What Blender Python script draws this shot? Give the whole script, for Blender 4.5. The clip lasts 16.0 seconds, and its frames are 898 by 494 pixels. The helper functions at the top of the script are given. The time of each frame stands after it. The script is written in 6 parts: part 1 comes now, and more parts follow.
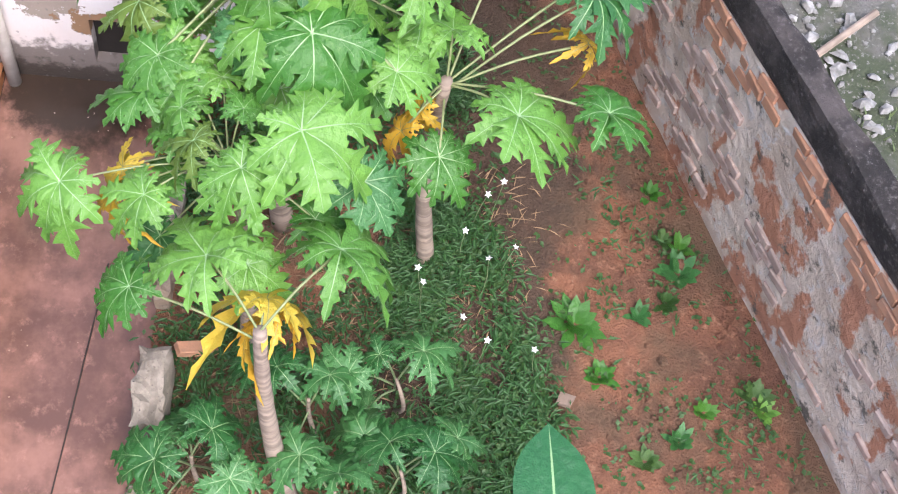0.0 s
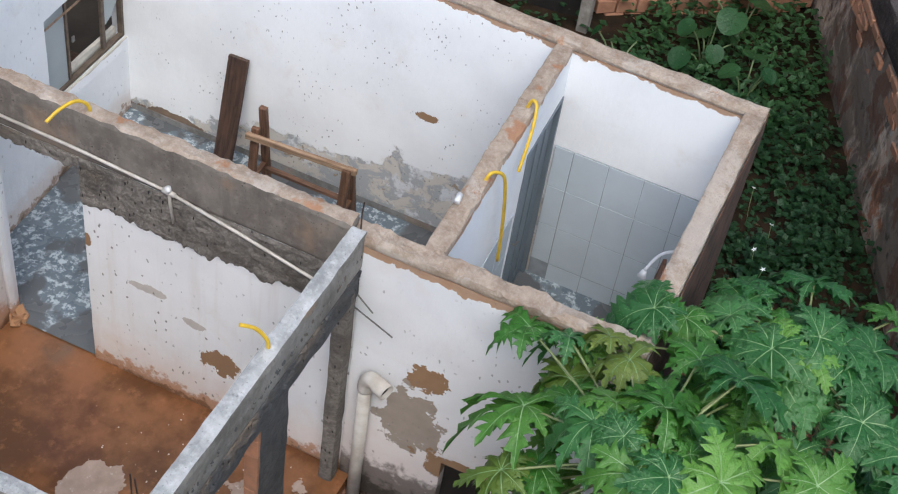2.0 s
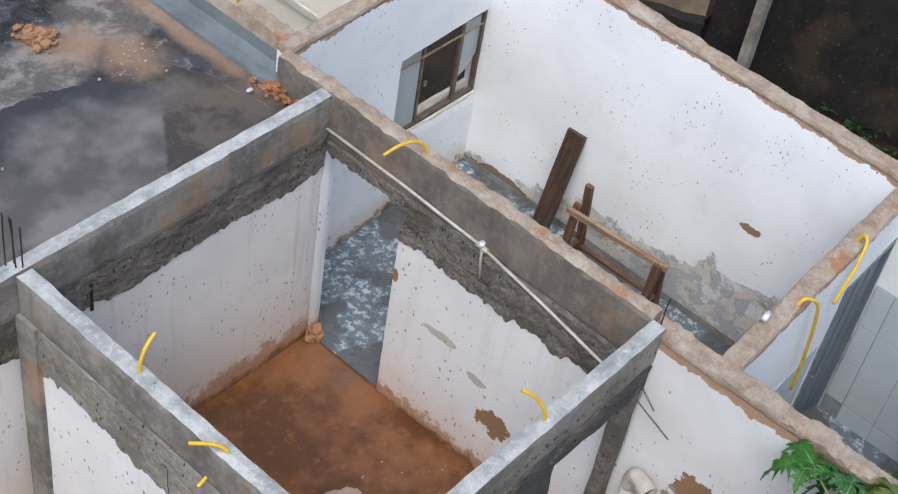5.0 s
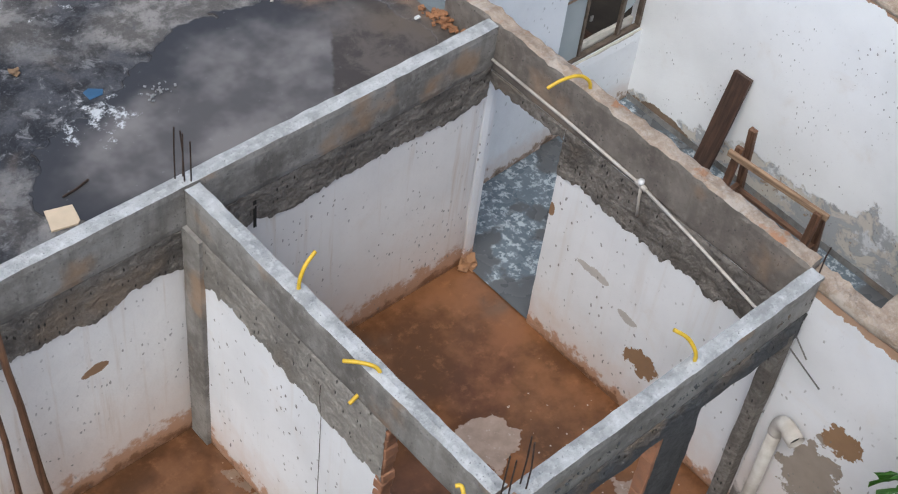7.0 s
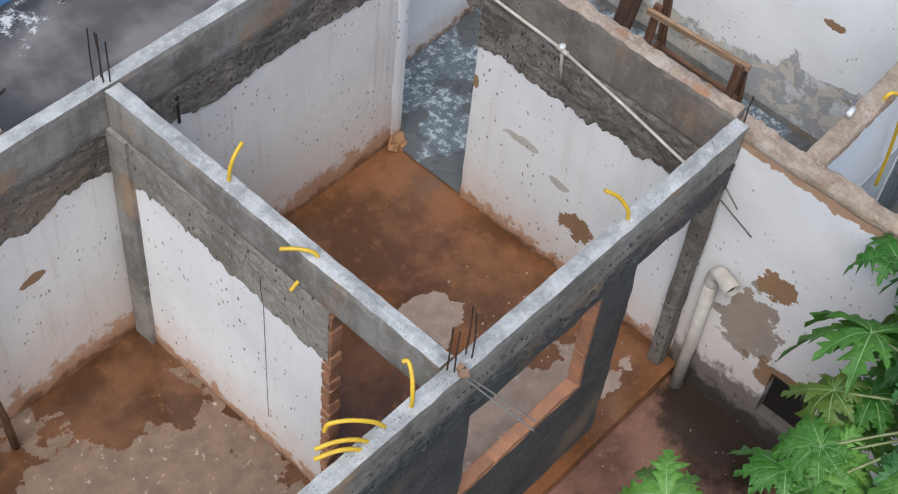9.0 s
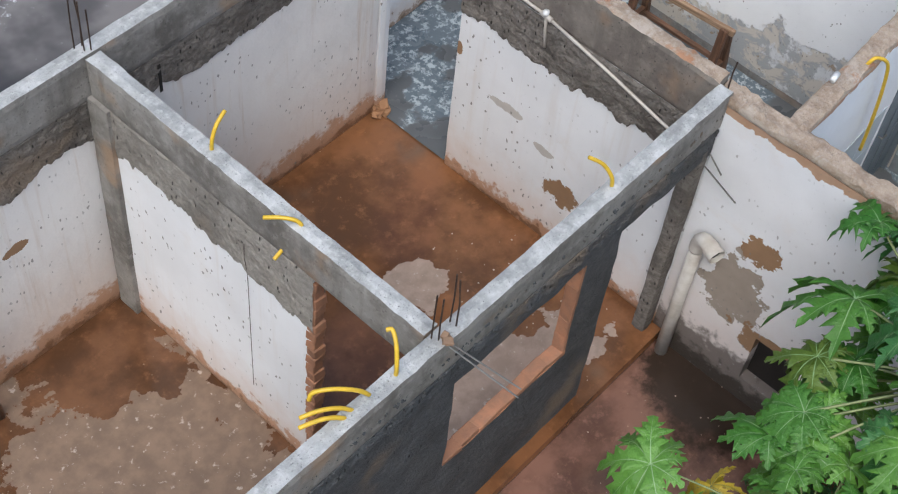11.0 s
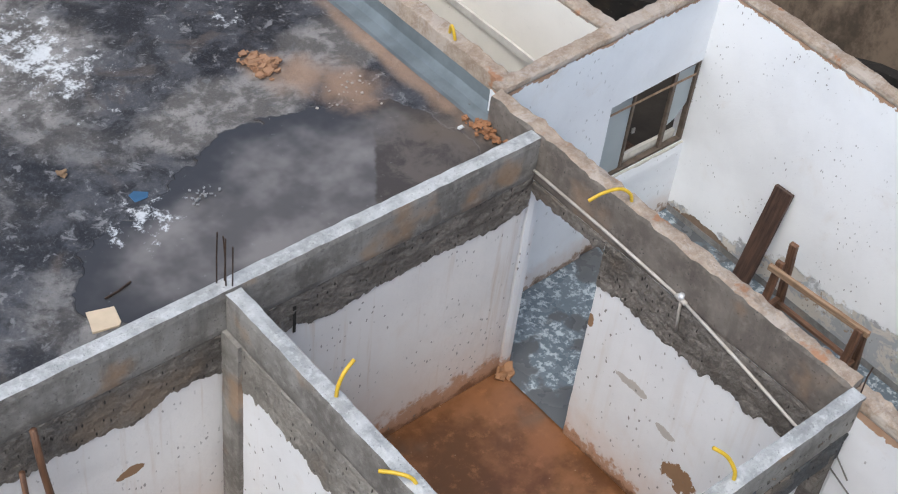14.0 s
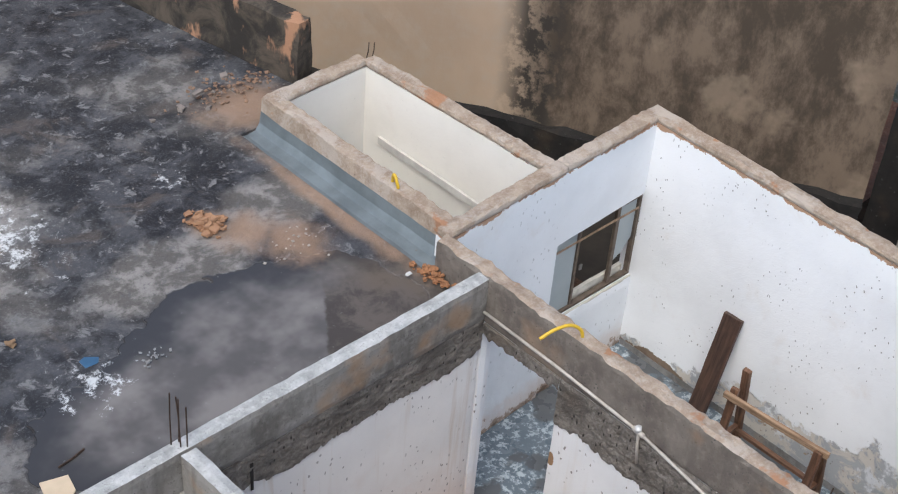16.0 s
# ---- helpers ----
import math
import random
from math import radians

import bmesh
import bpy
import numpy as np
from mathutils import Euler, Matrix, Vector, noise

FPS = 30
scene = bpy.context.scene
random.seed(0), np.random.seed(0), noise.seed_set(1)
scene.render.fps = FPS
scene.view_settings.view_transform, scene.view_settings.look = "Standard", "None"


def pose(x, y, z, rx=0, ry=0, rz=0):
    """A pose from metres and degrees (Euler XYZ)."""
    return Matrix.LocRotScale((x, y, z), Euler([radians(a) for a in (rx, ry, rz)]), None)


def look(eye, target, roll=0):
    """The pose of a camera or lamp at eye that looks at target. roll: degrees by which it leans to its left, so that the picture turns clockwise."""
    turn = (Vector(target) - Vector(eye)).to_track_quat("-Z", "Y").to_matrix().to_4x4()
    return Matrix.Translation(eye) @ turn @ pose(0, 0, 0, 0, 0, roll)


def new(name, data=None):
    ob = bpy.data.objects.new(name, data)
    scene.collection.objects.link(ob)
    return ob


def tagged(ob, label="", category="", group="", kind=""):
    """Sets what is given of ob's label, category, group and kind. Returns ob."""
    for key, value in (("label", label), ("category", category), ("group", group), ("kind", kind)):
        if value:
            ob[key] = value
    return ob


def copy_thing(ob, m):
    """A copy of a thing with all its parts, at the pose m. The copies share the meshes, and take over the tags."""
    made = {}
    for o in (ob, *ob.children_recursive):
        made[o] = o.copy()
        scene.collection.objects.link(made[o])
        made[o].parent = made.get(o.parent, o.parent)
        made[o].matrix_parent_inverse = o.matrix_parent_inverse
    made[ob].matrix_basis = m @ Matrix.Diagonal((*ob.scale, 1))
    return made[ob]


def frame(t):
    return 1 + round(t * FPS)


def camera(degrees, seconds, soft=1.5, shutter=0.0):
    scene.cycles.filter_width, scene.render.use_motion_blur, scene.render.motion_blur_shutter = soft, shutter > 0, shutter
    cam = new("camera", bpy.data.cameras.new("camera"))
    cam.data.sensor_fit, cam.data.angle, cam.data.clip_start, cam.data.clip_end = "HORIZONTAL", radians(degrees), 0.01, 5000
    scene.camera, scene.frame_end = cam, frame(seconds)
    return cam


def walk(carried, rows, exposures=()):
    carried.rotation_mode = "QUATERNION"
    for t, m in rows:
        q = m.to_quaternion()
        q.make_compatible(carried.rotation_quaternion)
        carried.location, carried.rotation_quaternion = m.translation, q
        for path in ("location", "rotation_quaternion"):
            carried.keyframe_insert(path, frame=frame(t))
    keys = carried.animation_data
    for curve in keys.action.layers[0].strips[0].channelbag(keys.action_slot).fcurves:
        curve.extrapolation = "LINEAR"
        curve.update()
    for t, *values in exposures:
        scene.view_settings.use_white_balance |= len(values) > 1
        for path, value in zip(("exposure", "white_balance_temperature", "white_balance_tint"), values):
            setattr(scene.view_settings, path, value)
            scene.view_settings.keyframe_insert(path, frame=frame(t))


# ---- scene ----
cam = camera(33.7, 16.0, soft=1.15)
PATH = [
    (0, (-3.886, -2.980, 9.762), (-2.9373, -3.0960, 8.0051), 10.65),
    (0.5, (-3.854, -2.925, 9.791), (-2.7279, -3.0082, 8.1402), 9.89),
    (1, (-3.779, -2.803, 9.790), (-2.5155, -2.7132, 8.2422), 10.41),
    (1.5, (-3.734, -2.706, 9.783), (-2.4399, -2.3885, 8.2921), 8.77),
    (2, (-3.732, -2.678, 9.753), (-2.3967, -2.2466, 8.3284), 9.52),
    (2.5, (-3.736, -2.672, 9.737), (-2.4072, -2.1806, 8.3249), 9.74),
    (3, (-3.735, -2.670, 9.714), (-2.4323, -2.1275, 8.2975), 10.14),
    (3.5, (-3.732, -2.672, 9.713), (-2.4491, -2.0768, 8.2993), 9.95),
    (4, (-3.736, -2.657, 9.696), (-2.4627, -2.0230, 8.2901), 11.08),
    (4.5, (-3.754, -2.654, 9.698), (-2.5389, -1.9135, 8.2927), 10.56),
    (5, (-3.761, -2.640, 9.699), (-2.5787, -1.8255, 8.3061), 10.56),
    (7.5, (-3.840, -2.660, 9.710), (-2.8690, -1.7578, 8.2123), 7.67),
    (8, (-3.835, -2.681, 9.701), (-2.8717, -1.8338, 8.1661), 7.54),
    (8.5, (-3.849, -2.699, 9.696), (-2.8785, -1.9251, 8.1273), 6.70),
    (9, (-3.851, -2.695, 9.715), (-2.8673, -1.9408, 8.1457), 7.01),
    (9.5, (-3.855, -2.699, 9.710), (-2.8719, -1.9461, 8.1396), 8.14),
    (12, (-3.807, -2.678, 9.717), (-2.8410, -1.9778, 8.1125), 7.06),
    (12.5, (-3.821, -2.656, 9.725), (-2.8111, -1.8931, 8.1770), 7.22),
    (13, (-3.830, -2.618, 9.761), (-2.7542, -1.7383, 8.3228), 8.31),
    (13.5, (-3.826, -2.611, 9.760), (-2.7787, -1.6543, 8.3500), 8.37),
    (14, (-3.829, -2.599, 9.760), (-2.8089, -1.5804, 8.3741), 7.53),
    (14.5, (-3.831, -2.626, 9.780), (-2.8092, -1.5718, 8.4211), 6.59),
    (15, (-3.825, -2.637, 9.774), (-2.7440, -1.6036, 8.4453), 5.71),
    (15.5, (-3.829, -2.644, 9.778), (-2.7371, -1.6100, 8.4596), 5.55),
    (16, (-3.823, -2.651, 9.783), (-2.6818, -1.5666, 8.5500), 5.01),
]
walk(cam, [(t, look(eye, target, roll)) for t, eye, target, roll in PATH],
     exposures=[(0.0, 1.40, 6100, 17), (0.5, 0.85, 6250, 9), (1.0, 0.50, 6200, 8), (1.5, 0.25, 6150, 8), (2.0, 0.28, 6150, 7), (5.0, 0.22, 6150, 7), (7.5, 0.10, 6150, 6), (8.5, 0.10, 6150, 6), (9.5, 0.18, 6150, 6), (12.0, 0.18, 6150, 6), (16.0, 0.24, 6200, 7)])

# ---- world and light: a bright overcast sky ----
world = bpy.data.worlds.new("overcast_sky")
scene.world = world
world.use_nodes = True
wn = world.node_tree.nodes
sky = wn.new("ShaderNodeTexSky")
sky.sky_type = "NISHITA"
sky.sun_disc = False
sky.sun_elevation, sky.sun_rotation = radians(58), radians(250)
sky.air_density, sky.dust_density, sky.ozone_density = 1.0, 4.0, 1.0
wn["Background"].inputs["Strength"].default_value = 0.16
world.node_tree.links.new(sky.outputs["Color"], wn["Background"].inputs["Color"])
sun_data = bpy.data.lights.new("sun", "SUN")
sun_data.energy, sun_data.angle, sun_data.color = 1.4, radians(40), (1.0, 0.98, 0.95)
sun = new("sun", sun_data)
sun.matrix_world = look((0, 0, 30), (8.5, 6.0, 12))


# ---- material tools ----
class Nodes:
    """A small builder for node materials in world metres."""

    def __init__(self, name):
        self.mat = bpy.data.materials.new(name)
        self.mat.use_nodes = True
        self.tree = self.mat.node_tree
        self.bsdf = self.tree.nodes["Principled BSDF"]
        self.geo = self.tree.nodes.new("ShaderNodeNewGeometry")
        self.position = self.geo.outputs["Position"]

    def put(self, socket, value):
        if isinstance(value, bpy.types.NodeSocket):
            self.tree.links.new(value, socket)
        elif isinstance(value, (tuple, list)):
            socket.default_value = (*value, 1.0) if len(value) == 3 and socket.type == "RGBA" else tuple(value)
        else:
            socket.default_value = value

    def noise(self, scale, detail=4.0, rough=0.55, vec=None, warp=0.0):
        n = self.tree.nodes.new("ShaderNodeTexNoise")
        self.put(n.inputs["Vector"], vec or self.position)
        for k, v in (("Scale", scale), ("Detail", detail), ("Roughness", rough), ("Distortion", warp)):
            n.inputs[k].default_value = v
        return n.outputs["Fac"]

    def cells(self, scale, vec=None, feature="F1", out="Distance", jitter=1.0):
        n = self.tree.nodes.new("ShaderNodeTexVoronoi")
        n.feature = feature
        self.put(n.inputs["Vector"], vec or self.position)
        n.inputs["Scale"].default_value = scale
        n.inputs["Randomness"].default_value = jitter
        return n.outputs[out]

    def scaled(self, x, y, z, move=(0, 0, 0)):
        n = self.tree.nodes.new("ShaderNodeMapping")
        self.put(n.inputs["Vector"], self.position)
        n.inputs["Scale"].default_value = (x, y, z)
        n.inputs["Location"].default_value = move
        return n.outputs["Vector"]

    def axis(self, which):
        n = self.tree.nodes.new("ShaderNodeSeparateXYZ")
        self.put(n.inputs[0], self.position)
        return n.outputs[which]

    def calc(self, op, a, b=0.0, c=0.0):
        n = self.tree.nodes.new("ShaderNodeMath")
        n.operation = op
        for i, v in enumerate((a, b, c)):
            self.put(n.inputs[i], v)
        return n.outputs[0]

    def step(self, value, low, high, a=0.0, b=1.0):
        n = self.tree.nodes.new("ShaderNodeMapRange")
        n.interpolation_type = "SMOOTHSTEP"
        for k, v in (("Value", value), ("From Min", low), ("From Max", high), ("To Min", a), ("To Max", b)):
            self.put(n.inputs[k], v)
        return n.outputs["Result"]

    def mix(self, fac, a, b):
        n = self.tree.nodes.new("ShaderNodeMix")
        n.data_type = "RGBA"
        self.put(n.inputs[0], fac)
        self.put(n.inputs[6], a)
        self.put(n.inputs[7], b)
        return n.outputs[2]

    def random(self):
        return self.tree.nodes.new("ShaderNodeObjectInfo").outputs["Random"]

    def island(self):
        return self.geo.outputs["Random Per Island"]

    def spot(self, x, y, z, rx, ry, rz):
        """A soft ball round a place: 1 in its middle, 0 at its rim."""
        v = self.scaled(1 / rx, 1 / ry, 1 / rz, (-x / rx, -y / ry, -z / rz))
        n = self.tree.nodes.new("ShaderNodeVectorMath")
        n.operation = "LENGTH"
        self.put(n.inputs[0], v)
        return self.calc("SUBTRACT", 1.0, n.outputs["Value"])

    def done(self, color, rough=0.8, bump=None, strength=0.3, distance=0.01, metal=0.0, spec=0.5):
        self.put(self.bsdf.inputs["Base Color"], color)
        self.put(self.bsdf.inputs["Roughness"], rough)
        self.put(self.bsdf.inputs["Metallic"], metal)
        self.put(self.bsdf.inputs["Specular IOR Level"], spec)
        if bump is not None:
            b = self.tree.nodes.new("ShaderNodeBump")
            b.inputs["Strength"].default_value = strength
            b.inputs["Distance"].default_value = distance
            self.put(b.inputs["Height"], bump)
            self.tree.links.new(b.outputs["Normal"], self.bsdf.inputs["Normal"])
        return self.mat


def painted_wall(name, base=(0.80, 0.81, 0.83), mud=0.35, peel=None, chips=0.0, marks=0.5, mud_color=(0.42, 0.20, 0.09), drips=0.0, patches=(), slope=0.0, rim=0.0, grit=1.0, gather=0.41):
    """White limewash on plaster: mud splashed along the foot, chips, dark flecks, and a peeled zone up to the height peel."""
    g = Nodes(name)
    z = g.axis("Z")
    big, mid, fine = g.noise(1.3, 5), g.noise(7, 6, 0.6), g.noise(60, 3)
    col = g.mix(g.step(big, 0.35, 0.75), base, tuple(c * 0.90 for c in base))
    col = g.mix(g.step(g.noise(2.2, 6, 0.65, warp=0.4), 0.55, 0.8, 0.0, 0.35), col, (0.66, 0.58, 0.50))
    if drips:
        streak = g.noise(1.0, 5, 0.6, g.scaled(9, 9, 0.5))
        col = g.mix(g.step(streak, 0.52, 0.75, 0.0, drips), col, (0.55, 0.45, 0.36))
    # the mud line wavers
    level = g.calc("ADD", z, g.calc("MULTIPLY", g.calc("SUBTRACT", mid, 0.5), -0.55))
    splash = g.noise(13, 6, 0.7)
    col = g.mix(g.step(level, 0.0, mud * 2.6, 0.45, 0.0), col, (0.58, 0.40, 0.29))
    rough_level = g.calc("ADD", level, g.calc("MULTIPLY", g.calc("SUBTRACT", splash, 0.5), -0.30))
    col = g.mix(g.step(rough_level, mud * 0.35, mud * 0.62, 0.80, 0.0), col, mud_color)
    col = g.mix(g.step(rough_level, 0.0, mud * 0.22, 0.85, 0.0), col, tuple(c * 0.45 for c in mud_color))
    height = g.calc("ADD", g.calc("MULTIPLY", fine, 0.25), g.calc("MULTIPLY", g.noise(11, 4), 0.9))
    col = g.mix(g.step(g.noise(26, 5, 0.7), 0.62, 0.70, 0, 0.35), col, tuple(c * 0.72 for c in base))
    if rim:
        ragged = g.calc("ADD", g.calc("ADD", z, g.calc("MULTIPLY", g.axis("Y"), -0.017)), g.calc("MULTIPLY", g.calc("SUBTRACT", g.noise(4.2, 6, 0.66), 0.5), 0.24))
        torn = g.step(ragged, rim, rim + 0.008)
        col = g.mix(torn, col, g.mix(mid, (0.33, 0.17, 0.09), (0.45, 0.32, 0.23)))
        height = g.calc("SUBTRACT", height, torn)
    if peel:
        top = g.calc("ADD", z, g.calc("MULTIPLY", g.calc("SUBTRACT", g.noise(1.9, 7, 0.66), 0.5), 1.1))
        top = g.calc("ADD", top, g.calc("MULTIPLY", g.axis("Y"), slope))
        bare = g.step(top, peel, peel - 0.05)
        flakes = g.step(g.noise(3.4, 8, 0.68, warp=0.6), 0.47, 0.53)
        grey = g.mix(flakes, (0.40, 0.41, 0.42), (0.60, 0.56, 0.50))
        grey = g.mix(g.step(g.noise(5.0, 7, 0.7, g.scaled(1, 1, 1, (3, 1, 7))), 0.60, 0.64), grey, (0.34, 0.26, 0.19))
        grey = g.mix(g.step(g.noise(2.4, 7, 0.7, g.scaled(1, 1, 1, (9, 4, 2))), 0.55, 0.62), grey, (0.70, 0.71, 0.72))
        col = g.mix(bare, col, grey)
        height = g.calc("SUBTRACT", height, g.calc("MULTIPLY", bare, g.calc("ADD", 0.6, flakes)))
    if chips:
        hole = g.step(g.noise(2.0, 5, 0.55, g.scaled(1, 1, 1, (5, 8, 3)), 0.3), 0.72 - 0.1 * chips, 0.735 - 0.1 * chips)
        col = g.mix(hole, col, g.mix(mid, (0.34, 0.22, 0.13), (0.46, 0.33, 0.22)))
        height = g.calc("SUBTRACT", height, hole)
    for x, y, pz, rx, ry, rz, tone in patches:
        hole = g.step(g.calc("ADD", g.spot(x, y, pz, rx, ry, rz), g.calc("MULTIPLY", g.calc("SUBTRACT", g.noise(5.5, 6, 0.65), 0.5), 1.9)), 0.36, 0.40)
        col = g.mix(hole, col, g.mix(mid, tuple(c * 0.75 for c in tone), tuple(c * 1.15 for c in tone)))
        height = g.calc("SUBTRACT", height, hole)
    if marks:
        v = g.tree.nodes.new("ShaderNodeVectorMath")
        v.operation = "MULTIPLY_ADD"
        wav = g.tree.nodes.new("ShaderNodeTexNoise")
        wav.inputs["Scale"].default_value = 6.0
        g.put(wav.inputs["Vector"], g.position)
        g.put(v.inputs[0], wav.outputs["Color"])
        v.inputs[1].default_value = (1.6, 1.6, 1.6)
        g.put(v.inputs[2], g.scaled(15 * grit, 15 * grit, 9 * grit))
        v = v.outputs[0]
        fleck = g.calc("MULTIPLY", g.step(g.calc("ADD", g.cells(1.0, v), g.calc("MULTIPLY", g.noise(50, 3), 0.35)), 0.39, 0.31), g.step(g.cells(1.0, v, out="Color"), 0.44, 0.50))
        fleck = g.calc("MULTIPLY", fleck, g.step(g.noise(2.4, 4, 0.6), gather, gather + 0.14))
        if grit > 1.5:
            fleck = g.calc("MULTIPLY", fleck, g.step(g.axis("Y"), -0.5, 0.3))
        col = g.mix(g.calc("MULTIPLY", fleck, marks), col, (0.19, 0.18, 0.17))
    return g.done(col, g.step(level, 0.0, 0.3, 0.45, 0.85), height, 0.5, 0.012)


def concrete(name, base=(0.33, 0.33, 0.32), dark=(0.20, 0.19, 0.175), rust=0.0, rough_bump=0.6, scale=1.0, pitted=1.0):
    g = Nodes(name)
    n1, n2, n3 = g.noise(2.5 * scale, 6, 0.6), g.noise(14 * scale, 6, 0.65), g.noise(70 * scale, 4)
    pits = g.step(g.calc("ADD", g.cells(22 * scale), g.calc("MULTIPLY", g.noise(40 * scale, 3), 0.15)), 0.27, 0.18)
    col = g.mix(g.step(n1, 0.35, 0.65), base, dark)
    col = g.mix(g.step(n2, 0.45, 0.75, 0, 0.5), col, tuple(min(1, c * 1.45) for c in base))
    col = g.mix(g.calc("MULTIPLY", pits, g.step(n2, 0.45, 0.6, 0, pitted)), col, (0.06, 0.056, 0.052))
    col = g.mix(g.step(g.noise(38 * scale, 5, 0.7), 0.60, 0.68, 0, 0.65), col, tuple(c * 0.4 for c in dark))
    drip = g.noise(1.0, 5, 0.6, g.scaled(7, 7, 1.2))
    col = g.mix(g.step(drip, 0.52, 0.70, 0, 0.45), col, tuple(c * 0.55 for c in dark))
    if rust:
        col = g.mix(g.step(g.noise(1.6, 4, 0.5, g.scaled(1, 1, 1, (4, 7, 1))), 0.56, 0.68, 0, rust), col, (0.36, 0.22, 0.12))
    h = g.calc("ADD", g.calc("MULTIPLY", n2, 0.7), g.calc("SUBTRACT", g.calc("MULTIPLY", n3, 0.3), pits))
    return g.done(col, g.step(n1, 0.3, 0.7, 0.7, 0.92), h, rough_bump, 0.015)


def mortar(name, base=(0.112, 0.097, 0.083), light=(0.29, 0.263, 0.233)):
    """Rough-cast mortar dragged on in ridges."""
    g = Nodes(name)
    ridge = g.calc("ADD", g.calc("MULTIPLY", g.noise(1.0, 7, 0.7, g.scaled(11, 11, 15), 0.9), 0.65), g.calc("MULTIPLY", g.noise(34, 5, 0.7), 0.35))
    blot, fine = g.noise(2.2, 5, 0.6), g.noise(60, 4)
    col = g.mix(g.step(ridge, 0.35, 0.7), base, light)
    col = g.mix(g.step(blot, 0.42, 0.7, 0, 0.7), col, tuple(c * 0.6 for c in base))
    col = g.mix(g.step(g.noise(1.1, 3), 0.56, 0.72, 0, 0.55), col, (0.30, 0.22, 0.15))
    gouge = g.calc("MULTIPLY", g.step(g.cells(1.0, g.scaled(24, 24, 9)), 0.20, 0.12), g.step(g.cells(1.0, g.scaled(24, 24, 9), out="Color"), 0.42, 0.47))
    col = g.mix(gouge, col, tuple(c * 0.25 for c in base))
    return g.done(col, 0.92, g.calc("ADD", g.calc("SUBTRACT", ridge, gouge), g.calc("MULTIPLY", fine, 0.3)), 1.0, 0.035)


def broken_top(name):
    """The bare head of an old wall: pink-brown mortar, grit, and brick red where it broke."""
    g = Nodes(name)
    n1, n2, n3 = g.noise(7, 6, 0.65), g.noise(36, 6, 0.72), g.noise(110, 3)
    col = g.mix(g.step(n1, 0.35, 0.65), (0.46, 0.37, 0.29), (0.33, 0.245, 0.18))
    col = g.mix(g.step(n2, 0.42, 0.75, 0, 0.5), col, (0.62, 0.54, 0.47))
    col = g.mix(g.step(g.noise(2.2, 6, 0.68, warp=0.4), 0.5, 0.6, 0, 0.6), col, (0.56, 0.50, 0.44))
    col = g.mix(g.step(g.noise(3.1, 5, 0.6, g.scaled(1, 1, 1, (7, 2, 5))), 0.60, 0.66, 0, 0.8), col, (0.42, 0.20, 0.10))
    col = g.mix(g.step(n2, 0.36, 0.28), col, (0.13, 0.10, 0.08))
    return g.done(col, 0.95, g.calc("ADD", n2, g.calc("MULTIPLY", n3, 0.4)), 1.0, 0.02)


